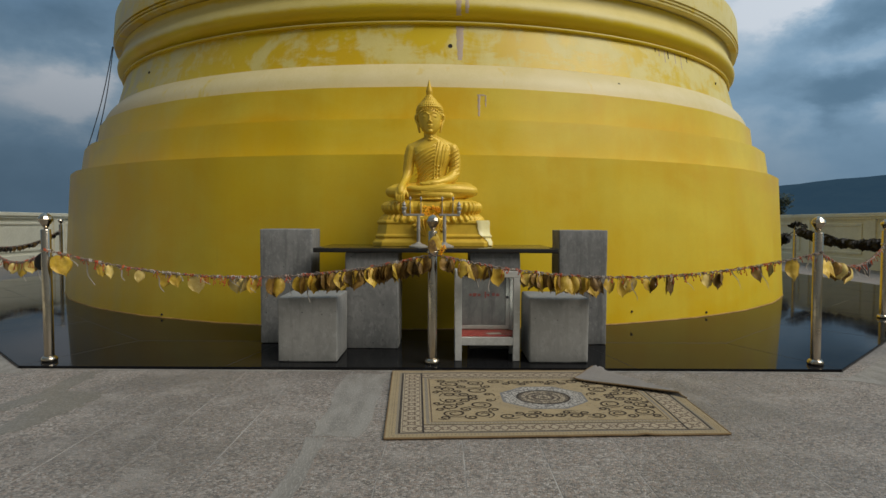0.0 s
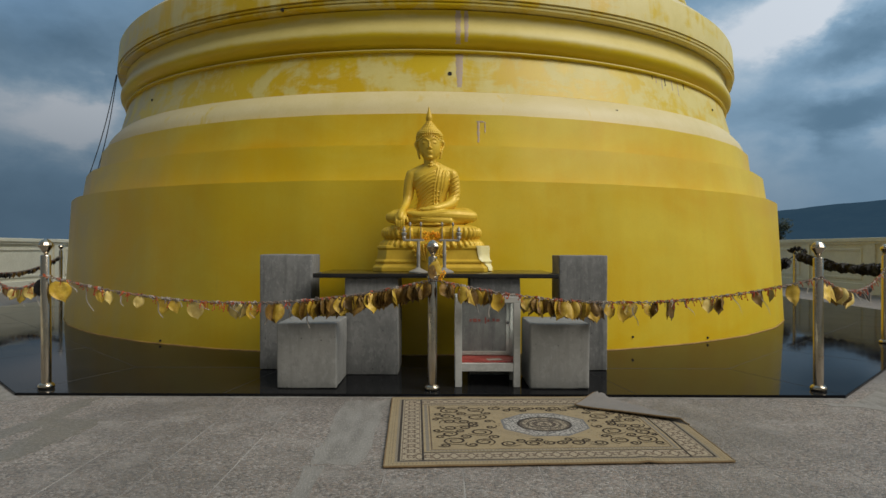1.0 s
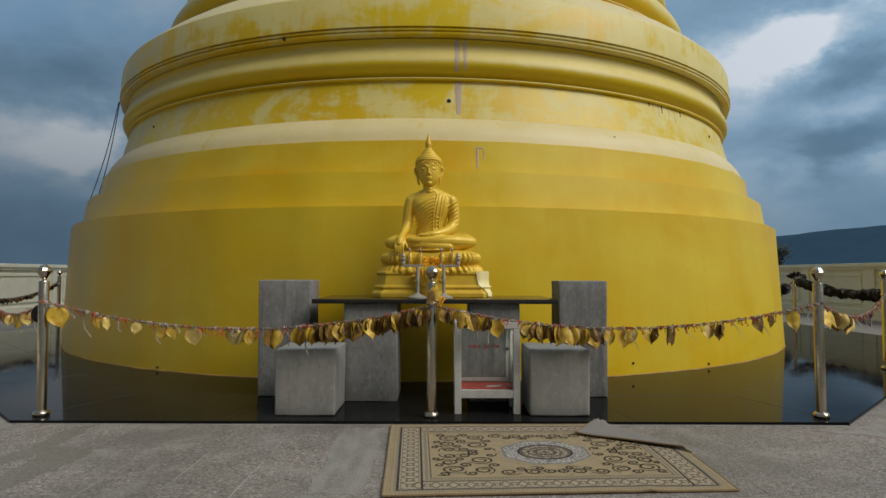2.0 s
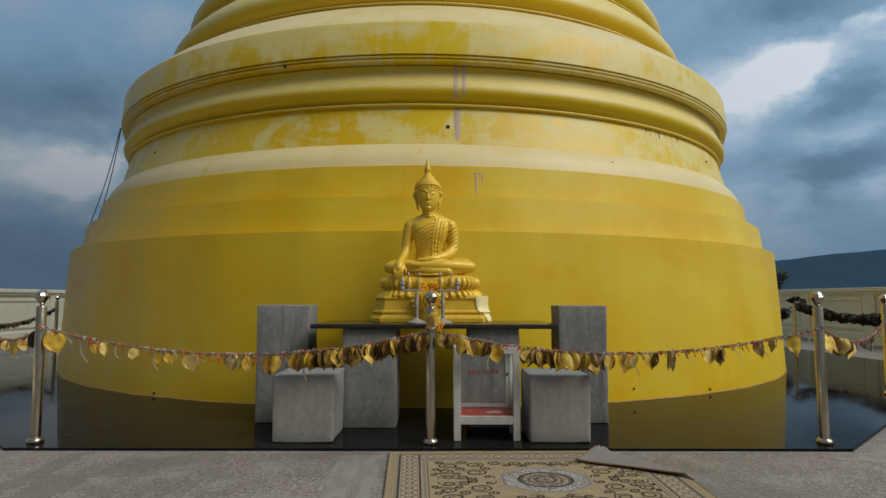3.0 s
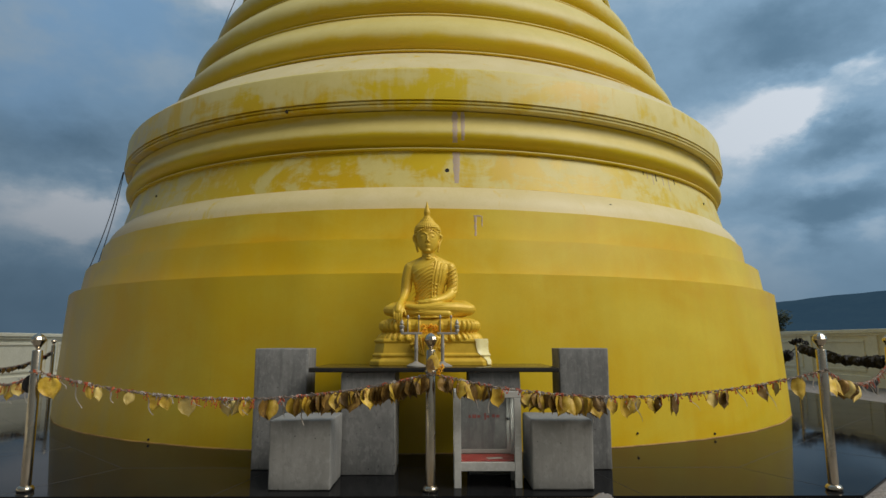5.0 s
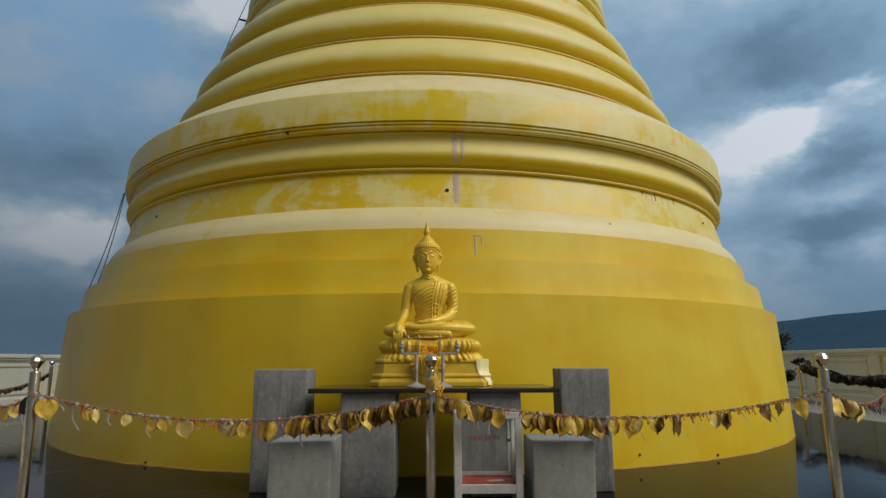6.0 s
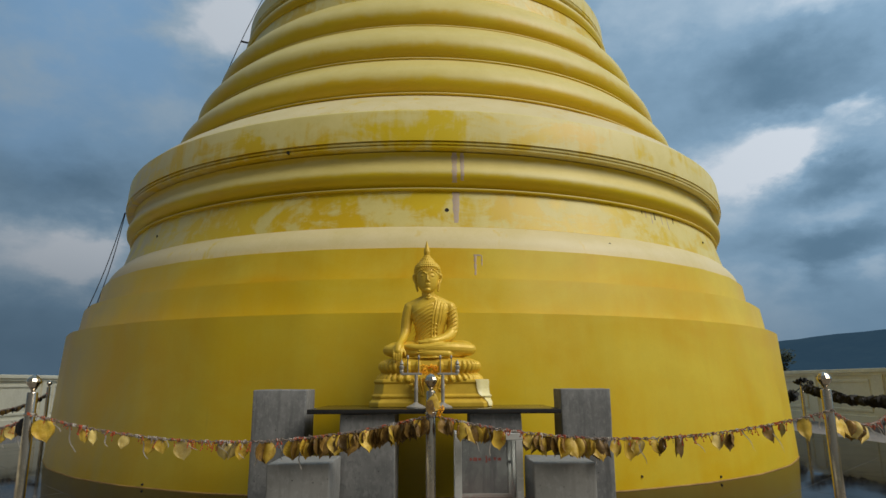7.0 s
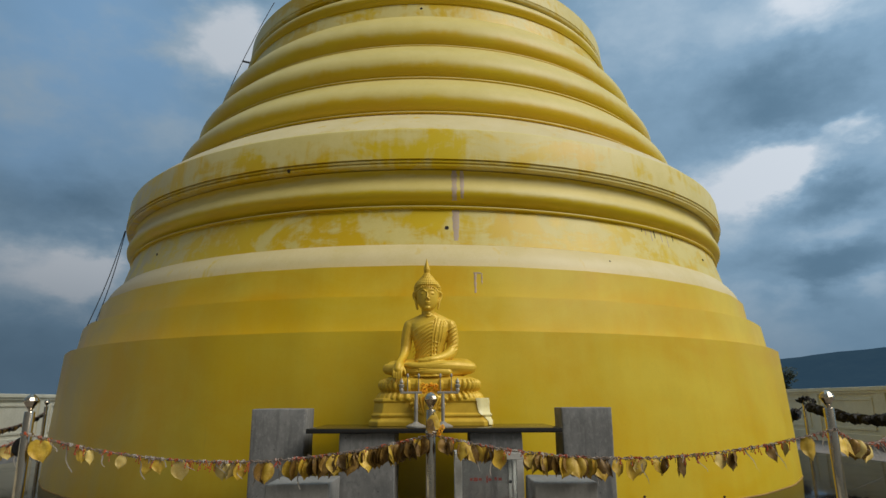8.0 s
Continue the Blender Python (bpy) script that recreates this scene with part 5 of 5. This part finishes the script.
# little sprays scattered through the field
speck = node(nt, "ShaderNodeTexVoronoi", {"Vector": uv, "Scale": 26.0}, feature="F1").outputs["Distance"]
col = blend(nt, calc(nt, "MULTIPLY", step(nt, speck, 0.16, 0.22, 0.5, 0.0), calc(nt, "GREATER_THAN", edge_d, 0.25)), col, MID)
# outer guard stripes
zig = calc(nt, "SINE", calc(nt, "MULTIPLY", along, 330.0))
dots = calc(nt, "MULTIPLY", calc(nt, "GREATER_THAN", zig, 0.1), calc(nt, "GREATER_THAN", calc(nt, "SINE", calc(nt, "MULTIPLY", edge_d, 420.0)), -0.2))
col = blend(nt, calc(nt, "MULTIPLY", band(0.018, 0.047), calc(nt, "MULTIPLY", dots, 0.8)), col, (0.15, 0.11, 0.065))
col = blend(nt, calc(nt, "MULTIPLY", band(0.050, 0.064), 0.8), col, (0.20, 0.165, 0.12))
col = blend(nt, band(0.063, 0.077), col, UMBER)
# main border: a row of rosettes with sprays between them
STEP = 0.086
cell = calc(nt, "MULTIPLY", calc(nt, "SUBTRACT", calc(nt, "FRACT", calc(nt, "DIVIDE", along, STEP)), 0.5), STEP)
half_cell = calc(nt, "MULTIPLY", calc(nt, "SUBTRACT", calc(nt, "FRACT", calc(nt, "ADD", calc(nt, "DIVIDE", along, STEP), 0.5)), 0.5), STEP)
across = calc(nt, "SUBTRACT", edge_d, 0.130)


def rosette(x, y, petals, size):
    """Distance to a petalled outline, under nought inside."""
    r_ = calc(nt, "SQRT", calc(nt, "ADD", calc(nt, "MULTIPLY", x, x), calc(nt, "MULTIPLY", y, y)))
    w_ = calc(nt, "COSINE", calc(nt, "MULTIPLY", calc(nt, "ARCTAN2", y, x), petals))
    return calc(nt, "SUBTRACT", r_, calc(nt, "ADD", size, calc(nt, "MULTIPLY", w_, size * 0.22)))


ros = rosette(cell, across, 6.0, 0.023)
spray = rosette(half_cell, across, 4.0, 0.031)
bcol = blend(nt, step(nt, grain(nt, uv, 120, 3), 0.46, 0.62, 0.0, 0.55), CREAM, MID)
bcol = blend(nt, step(nt, calc(nt, "ABSOLUTE", spray), 0.0035, 0.0065, 0.95, 0.0), bcol, (0.09, 0.05, 0.028))
bcol = blend(nt, step(nt, ros, -0.002, 0.002, 0.9, 0.0), bcol, (0.10, 0.055, 0.03))
bcol = blend(nt, step(nt, ros, -0.014, -0.008, 0.9, 0.0), bcol, CREAM)
bcol = blend(nt, step(nt, calc(nt, "ABSOLUTE", calc(nt, "SUBTRACT", calc(nt, "ABSOLUTE", across), 0.045)), 0.002, 0.004, 0.7, 0.0), bcol, MID)
col = blend(nt, band(0.076, 0.184), col, bcol)
col = blend(nt, band(0.183, 0.195), col, UMBER)
col = blend(nt, calc(nt, "MULTIPLY", calc(nt, "MULTIPLY", calc(nt, "GREATER_THAN", du, 0.183), calc(nt, "LESS_THAN", du, 0.195)), calc(nt, "GREATER_THAN", dv, 0.066)), col, UMBER)
col = blend(nt, calc(nt, "MULTIPLY", band(0.206, 0.224), 0.75), col, (0.235, 0.20, 0.15))
col = blend(nt, calc(nt, "MULTIPLY", band(0.207, 0.223), calc(nt, "MULTIPLY", calc(nt, "GREATER_THAN", zig, 0.2), 0.7)), col, (0.12, 0.10, 0.08))
col = blend(nt, band(0.232, 0.239), col, MID)
# medallion
cu, cv = calc(nt, "ABSOLUTE", calc(nt, "SUBTRACT", U, RL * 0.52)), calc(nt, "ABSOLUTE", calc(nt, "SUBTRACT", V, RW * 0.50))
octo = calc(nt, "MAXIMUM", calc(nt, "MAXIMUM", cu, cv), calc(nt, "MULTIPLY", calc(nt, "ADD", cu, cv), 0.72))
rad = calc(nt, "SQRT", calc(nt, "ADD", calc(nt, "MULTIPLY", cu, cu), calc(nt, "MULTIPLY", cv, cv)))
lace = node(nt, "ShaderNodeTexVoronoi", {"Vector": uv, "Scale": 40.0}, feature="DISTANCE_TO_EDGE").outputs["Distance"]
mcol = blend(nt, step(nt, lace, 0.05, 0.15, 0.8, 0.0), (0.44, 0.395, 0.33), (0.075, 0.066, 0.06))
mcol = blend(nt, calc(nt, "LESS_THAN", rad, 0.158), mcol, UMBER)
inner = blend(nt, step(nt, node(nt, "ShaderNodeTexVoronoi", {"Vector": uv, "Scale": 46.0}, feature="DISTANCE_TO_EDGE").outputs["Distance"], 0.06, 0.16, 0.8, 0.0), (0.40, 0.32, 0.21), (0.035, 0.022, 0.014))
inner = blend(nt, calc(nt, "MULTIPLY", calc(nt, "GREATER_THAN", calc(nt, "SINE", calc(nt, "MULTIPLY", rad, 150.0)), 0.35), 0.75), inner, (0.06, 0.04, 0.025))
mcol = blend(nt, calc(nt, "LESS_THAN", rad, 0.144), mcol, inner)
mcol = blend(nt, calc(nt, "LESS_THAN", rad, 0.068), mcol, (0.07, 0.045, 0.03))
mcol = blend(nt, calc(nt, "LESS_THAN", rad, 0.055), mcol, inner)
col = blend(nt, calc(nt, "LESS_THAN", octo, 0.245), col, mcol)
col = blend(nt, calc(nt, "MULTIPLY", calc(nt, "LESS_THAN", octo, 0.245), calc(nt, "GREATER_THAN", octo, 0.232)), col, (0.17, 0.16, 0.15))
col = blend(nt, step(nt, grain(nt, uv, 3.0, 5), 0.45, 0.75, 0, 0.25), col, (0.20, 0.16, 0.11))
tuft = node(nt, "ShaderNodeBump", {"Strength": 0.5, "Distance": 0.004, "Height": grain(nt, uv, 420, 2)})
pile = node(nt, "ShaderNodeBsdfPrincipled", {"Base Color": col, "Roughness": 0.92, "Normal": tuft.outputs[0], "Sheen Weight": 0.1, "Specular IOR Level": 0.2})
node(nt, "ShaderNodeOutputMaterial", {"Surface": pile.outputs[0]})
BACKING = surface("rug_backing", [(0.235, 0.205, 0.175), (0.20, 0.175, 0.15), (0.27, 0.24, 0.21)], 6, 120, (0.85, 0.95), bump=0.2, bump_scale=200)
YARN = surface("dark_brown_yarn", [(0.040, 0.024, 0.012), (0.032, 0.019, 0.010), (0.06, 0.038, 0.02)], 9, 150, (0.9, 1.0))
HEM = surface("rug_hem", [(0.20, 0.13, 0.06), (0.16, 0.10, 0.045), (0.26, 0.17, 0.08)], 9, 150, (0.9, 1.0))

C00, C10, C11, C01 = Vector((-0.280, 2.926)), Vector((1.438, 3.020)), Vector((1.462, 4.320)), Vector((-0.348, 4.272))


def on_rug(u, v, z=0.0):
    """Rug coordinates in metres to the terrace."""
    s_, t_ = u / RL, v / RW
    p = C00 * (1 - s_) * (1 - t_) + C10 * s_ * (1 - t_) + C11 * s_ * t_ + C01 * (1 - s_) * t_
    ripple = 0.004 * (noise.noise(Vector((p.x * 3.1, p.y * 3.1, 0))) + 0.6) + (0.006 * max(0, 1 - abs(u - 1.29) / 0.05) * max(0, 1 - v / 0.25))
    return Vector((p.x, p.y, max(0.0, ripple) + z))


FA, FB = (1.335, RW), (RL, 0.635)           # ends of the crease


def beyond(u, v):
    return (FB[0] - FA[0]) * (v - FA[1]) - (FB[1] - FA[1]) * (u - FA[0])


rug = thing("rug", (0, 0, 0.002), "tan patterned rug with a medallion and one corner folded over", "rug")
bm = bmesh.new()
layer = bm.loops.layers.uv.new("weave")
NU, NV = 86, 69
grid = {}
for i in range(NU + 1):
    for j in range(NV + 1):
        u, v = RL * i / NU, RW * j / NV
        if beyond(u, v) > 0:            # pull cells beyond the crease back to it
            t_ = ((u - FA[0]) * (FB[0] - FA[0]) + (v - FA[1]) * (FB[1] - FA[1])) / ((FB[0] - FA[0]) ** 2 + (FB[1] - FA[1]) ** 2)
            if beyond(u, v) > 0.03:
                continue
            u, v = min(RL, FA[0] + t_ * (FB[0] - FA[0])), min(RW, FA[1] + t_ * (FB[1] - FA[1]))
        grid[i, j] = (bm.verts.new(on_rug(u, v, 0.009)), bm.verts.new(on_rug(u, v, 0.0)), (u, v))
for i in range(NU):
    for j in range(NV):
        q = [grid.get(k) for k in ((i, j), (i + 1, j), (i + 1, j + 1), (i, j + 1))]
        q = [g for g in q if g]
        if len(q) < 3:
            continue
        f = bm.faces.new([g[0] for g in q])
        for lp, g in zip(f.loops, q):
            lp[layer].uv = g[2]
        bm.faces.new([g[1] for g in reversed(q)])
part("woven_face", bm, RUG, rug, smooth=60)
for a, b in (((0, 0), (RL, 0)), ((0, 0), (0, RW)), ((RL, 0), FB), ((0, RW), FA)):
    pts = [on_rug(a[0] + (b[0] - a[0]) * k / 40, a[1] + (b[1] - a[1]) * k / 40, 0.0055) for k in range(41)]
    part("hem", tube(pts, 0.0058, 6), HEM, rug, "bound brown edge")
# folded corner: the grey backing lies uppermost
bm = bmesh.new()
ua, ub = Vector(FA), Vector(FB)
ax = (ub - ua).normalized()
perp = Vector((ax.y, -ax.x))
corner = Vector((RL, RW))
fl = (corner - ua).dot(ax)
fd = abs((corner - ua).dot(perp))
full = (ub - ua).length
sheet = []
for i in range(25):
    s_ = full * i / 24
    reach = fd * (s_ / fl if s_ < fl else (full - s_) / (full - fl))
    row = []
    for j in range(11):
        d = max(reach, 0.012) * j / 10
        roll = 0.030
        if d < roll * 1.5:
            a_ = d / roll * 1.6
            off_, up = -roll * 0.4 * math.sin(a_), 0.012 + roll * 0.55 * (1 - math.cos(a_)) + 0.016 * math.exp(-(s_ / 0.18) ** 2) * min(1, a_ / 2)
        else:
            off_, up = d - roll * 1.5, 0.036 - 0.012 * min(1, (d - roll * 1.5) / 0.25) + 0.016 * math.exp(-(s_ / 0.18) ** 2)
        p = ua + ax * s_ + perp * off_
        row.append(on_rug(p.x, p.y, up))
    sheet.append(row)
lo = [[bm.verts.new(p - Vector((0, 0, 0.006))) for p in r] for r in sheet]
hi = [[bm.verts.new(p) for p in r] for r in sheet]
for i in range(24):
    for j in range(10):
        bm.faces.new((hi[i][j], hi[i + 1][j], hi[i + 1][j + 1], hi[i][j + 1]))
        bm.faces.new((lo[i][j + 1], lo[i + 1][j + 1], lo[i + 1][j], lo[i][j]))
for i in range(24):
    bm.faces.new((hi[i][10], hi[i + 1][10], lo[i + 1][10], lo[i][10]))
    bm.faces.new((lo[i][0], lo[i + 1][0], hi[i + 1][0], hi[i][0]))
part("folded_corner", bm, BACKING, rug, "grey-brown woven backing turned up", smooth=50)
part("hem", tube([r[10] - Vector((0, 0, 0.003)) for r in sheet], 0.0055, 6), HEM, rug, "bound brown edge")


def scroll(cu_, cv_, r, turns, start, hand, tail):
    """A flat spiral of yarn with a tail."""
    pts = []
    n = int(16 * turns)
    for i in range(n + 1):
        s_ = i / n
        a_ = start + hand * 2 * math.pi * turns * s_
        pts.append((cu_ + r * (1 - 0.72 * s_) * math.cos(a_), cv_ + r * (1 - 0.72 * s_) * math.sin(a_)))
    x, y = pts[0]
    a_ = start - hand * math.pi / 2
    lead = [(x + tail * k / 5 * math.cos(a_ - hand * 0.25 * k / 5 * 3), y + tail * k / 5 * math.sin(a_ - hand * 0.25 * k / 5 * 3)) for k in range(5, 0, -1)]
    return lead + pts


def flat_line(path, w):
    bm = bmesh.new()
    prev = None
    n = len(path)
    for k, (u, v) in enumerate(path):
        q = path[min(k + 1, n - 1)]
        o = path[max(k - 1, 0)]
        d = Vector((q[0] - o[0], q[1] - o[1])).normalized()
        ww = w * (0.35 + 0.65 * math.sin(math.pi * (k + 0.6) / (n + 0.2)))
        sx, sy = -d.y * ww / 2, d.x * ww / 2
        pair = (bm.verts.new(on_rug(u + sx, v + sy, 0.0105)), bm.verts.new(on_rug(u - sx, v - sy, 0.0105)))
        if prev:
            bm.faces.new((prev[0], prev[1], pair[1], pair[0]))
        prev = pair
    return bm


MOTIFS = [(0.36, 0.155, 0.062, 1.5, 2.0, 1, 0.10), (0.50, 0.315, 0.058, 1.4, 0.5, -1, 0.10), (0.355, 0.335, 0.050, 1.4, 3.6, 1, 0.09), (0.235, 0.375, 0.040, 1.3, 1.0, -1, 0.08),
          (0.115, 0.370, 0.042, 1.4, 5.0, 1, 0.07), (0.525, 0.185, 0.045, 1.3, 4.2, -1, 0.09), (0.03, 0.365, 0.030, 1.2, 0.2, 1, 0.05), (0.445, 0.235, 0.030, 1.2, 2.5, 1, 0.07),
          (0.52, 0.065, 0.036, 1.3, 1.2, 1, 0.08), (0.44, 0.060, 0.032, 1.2, 4.4, -1, 0.07), (0.295, 0.250, 0.026, 1.1, 5.6, -1, 0.06), (0.555, 0.390, 0.026, 1.1, 2.2, 1, 0.05),
          (0.42, 0.385, 0.028, 1.1, 0.8, 1, 0.06), (0.175, 0.325, 0.024, 1.0, 3.0, 1, 0.06), (0.30, 0.06, 0.022, 1.0, 2.0, -1, 0.06), (0.385, 0.02, 0.026, 1.0, 0.5, 1, 0.07), (0.57, 0.24, 0.024, 1.0, 5.0, 1, 0.06), (0.47, 0.13, 0.022, 1.0, 3.2, -1, 0.06),
          (0.08, 0.315, 0.022, 1.0, 4.0, -1, 0.06), (0.585, 0.12, 0.022, 1.0, 1.5, -1, 0.05)]
for su in (1, -1):
    for sv in (1, -1):
        for cu_, cv_, r, turns, start, hand, tail in MOTIFS:
            path = [(RL * 0.52 + su * (p[0] if su > 0 else p[0] * 1.06), RW * 0.5 + sv * p[1]) for p in scroll(cu_, cv_, r, turns, start, hand, tail)]
            path = [p for p in path if beyond(*p) < -0.01 and 0.245 < p[0] < RL - 0.245 and 0.245 < p[1] < RW - 0.245]
            if len(path) > 6:
                part("scroll", flat_line(path, 0.0125), YARN, rug)

# ---------------------------------------------------------------- cement, stone slabs of the terrace
def cement_patch(outline, seed, z=0.0016):
    rnd = random.Random(seed)
    bm = bmesh.new()
    pts = []
    for (a, b) in zip(outline, outline[1:] + outline[:1]):
        for k in range(7):
            p = Vector(a).lerp(Vector(b), k / 7)
            pts.append(p + Vector((rnd.uniform(-1, 1), rnd.uniform(-1, 1))) * 0.022)
    f = bm.faces.new([bm.verts.new((p.x, p.y, z)) for p in pts])
    g = bmesh.ops.extrude_face_region(bm, geom=[f])
    bmesh.ops.translate(bm, verts=[v for v in g["geom"] if isinstance(v, bmesh.types.BMVert)], vec=(0, 0, -0.008))
    bmesh.ops.triangulate(bm, faces=[q for q in bm.faces if len(q.verts) > 4])
    return part("cement_patch", bm, CEMENT, FLOOR, "smooth grey cement smear")


cement_patch([(-0.68, 4.235), (-0.37, 4.235), (-0.375, 3.6), (-0.40, 2.97), (-0.655, 2.965), (-0.66, 3.5)], 2)
cement_patch([(-3.0, 4.350), (2.85, 4.350), (2.83, 4.305), (1.2, 4.318), (-0.9, 4.300), (-2.95, 4.315)], 9)
cement_patch([(-0.66, 2.965), (-0.57, 2.965), (-0.575, 2.0), (-0.655, 2.0)], 3)
cement_patch([(2.50, 4.19), (2.84, 4.19), (5.2, 6.50), (5.75, 6.30), (3.6, 4.00), (3.0, 3.95)], 4)
cement_patch([(-2.9, 4.20), (-3.6, 4.9), (-4.6, 5.8), (-5.0, 5.3), (-3.7, 4.1)], 5)
SW, SL_ = 0.366, 0.765
rnd = random.Random(5)
shapes = []
for k in range(6):
    bm = box(-SW / 2 + 0.0020, SW / 2 - 0.0020, -SL_ / 2 + 0.0016, SL_ / 2 - 0.0016, -0.03, 0.0)
    for v in bm.verts:
        v.co += Vector((rnd.uniform(-1, 1) * 0.0012, rnd.uniform(-1, 1) * 0.0015, 0))
    bmesh.ops.bevel(bm, geom=[e for e in bm.edges if all(v.co.z > -0.01 for v in e.verts)], offset=0.0012, segments=1, affect="EDGES")
    me = bpy.data.meshes.new("stone_slab")
    bm.to_mesh(me)
    bm.free()
    me.materials.append(STONE)
    shapes.append(me)
def under_platform(x, y):
    dx, dy = abs(x + 0.087), abs(y - CY)
    return dx < 7.0 and dy < 7.0 and dx + dy < 9.7


rest = ([], [])
for j in range(-14, 30):
    for i in range(-29, 28):
        x, y = 0.098 + SW * (i + 0.5), 2.95 + SL_ * (j - 0.5)
        if under_platform(x, y) or not (-10.4 < x < 10.2 and -8.6 < y < 24.6):
            continue
        if -4 < j < 6 and -17 < i < 17:
            o = new("stone_slab", rnd.choice(shapes))
            o.parent = FLOOR
            o.matrix_basis = pose(x, y, rnd.uniform(-0.0003, 0.0003), rnd.uniform(-0.02, 0.02), rnd.uniform(-0.03, 0.03), rnd.choice((0, 180)))
        else:
            k = len(rest[0])
            hx, hy, z = SW / 2 - 0.002, SL_ / 2 - 0.002, rnd.uniform(-0.0003, 0.0003)
            rest[0].extend([(x + a * hx, y + b * hy, zz) for zz in (-0.03, z) for a, b in ((-1, -1), (1, -1), (1, 1), (-1, 1))])
            rest[1].extend([(k + 4, k + 5, k + 6, k + 7)] + [(k + q, k + (q + 1) % 4, k + 4 + (q + 1) % 4, k + 4 + q) for q in range(4)])
me = bpy.data.meshes.new("paving")
me.from_pydata(rest[0], [], rest[1])
me.materials.append(STONE)
paving = new("paving", me)
paving.parent = FLOOR
tagged(paving, "worn speckled stone slabs farther off", kind="stuff")

# damp brown stains on the paving
STAIN = surface("damp_stain", [(0.178, 0.150, 0.112), (0.162, 0.138, 0.106), (0.33, 0.29, 0.235)], 3, 55, (0.35, 0.55), bump=0.4, bump_scale=70)


def stain(outline, seed):
    o = cement_patch(outline, seed, 0.0012 + 0.0004 * (seed - 31))
    o.name = "damp_stain"
    o.data.materials[0] = STAIN
    return tagged(o, "damp brown stain")


stain([(-2.5, 4.25), (-2.38, 4.28), (-2.32, 3.66), (-2.43, 3.37), (-2.54, 3.39), (-2.48, 3.77)], 31)
stain([(-2.34, 3.75), (-2.07, 3.75), (-2.05, 3.37), (-2.13, 3.02), (-2.24, 2.91), (-2.3, 3.32)], 32)
stain([(-3.25, 4.0), (-3.10, 4.02), (-2.45, 3.0), (-2.55, 2.98)], 33)
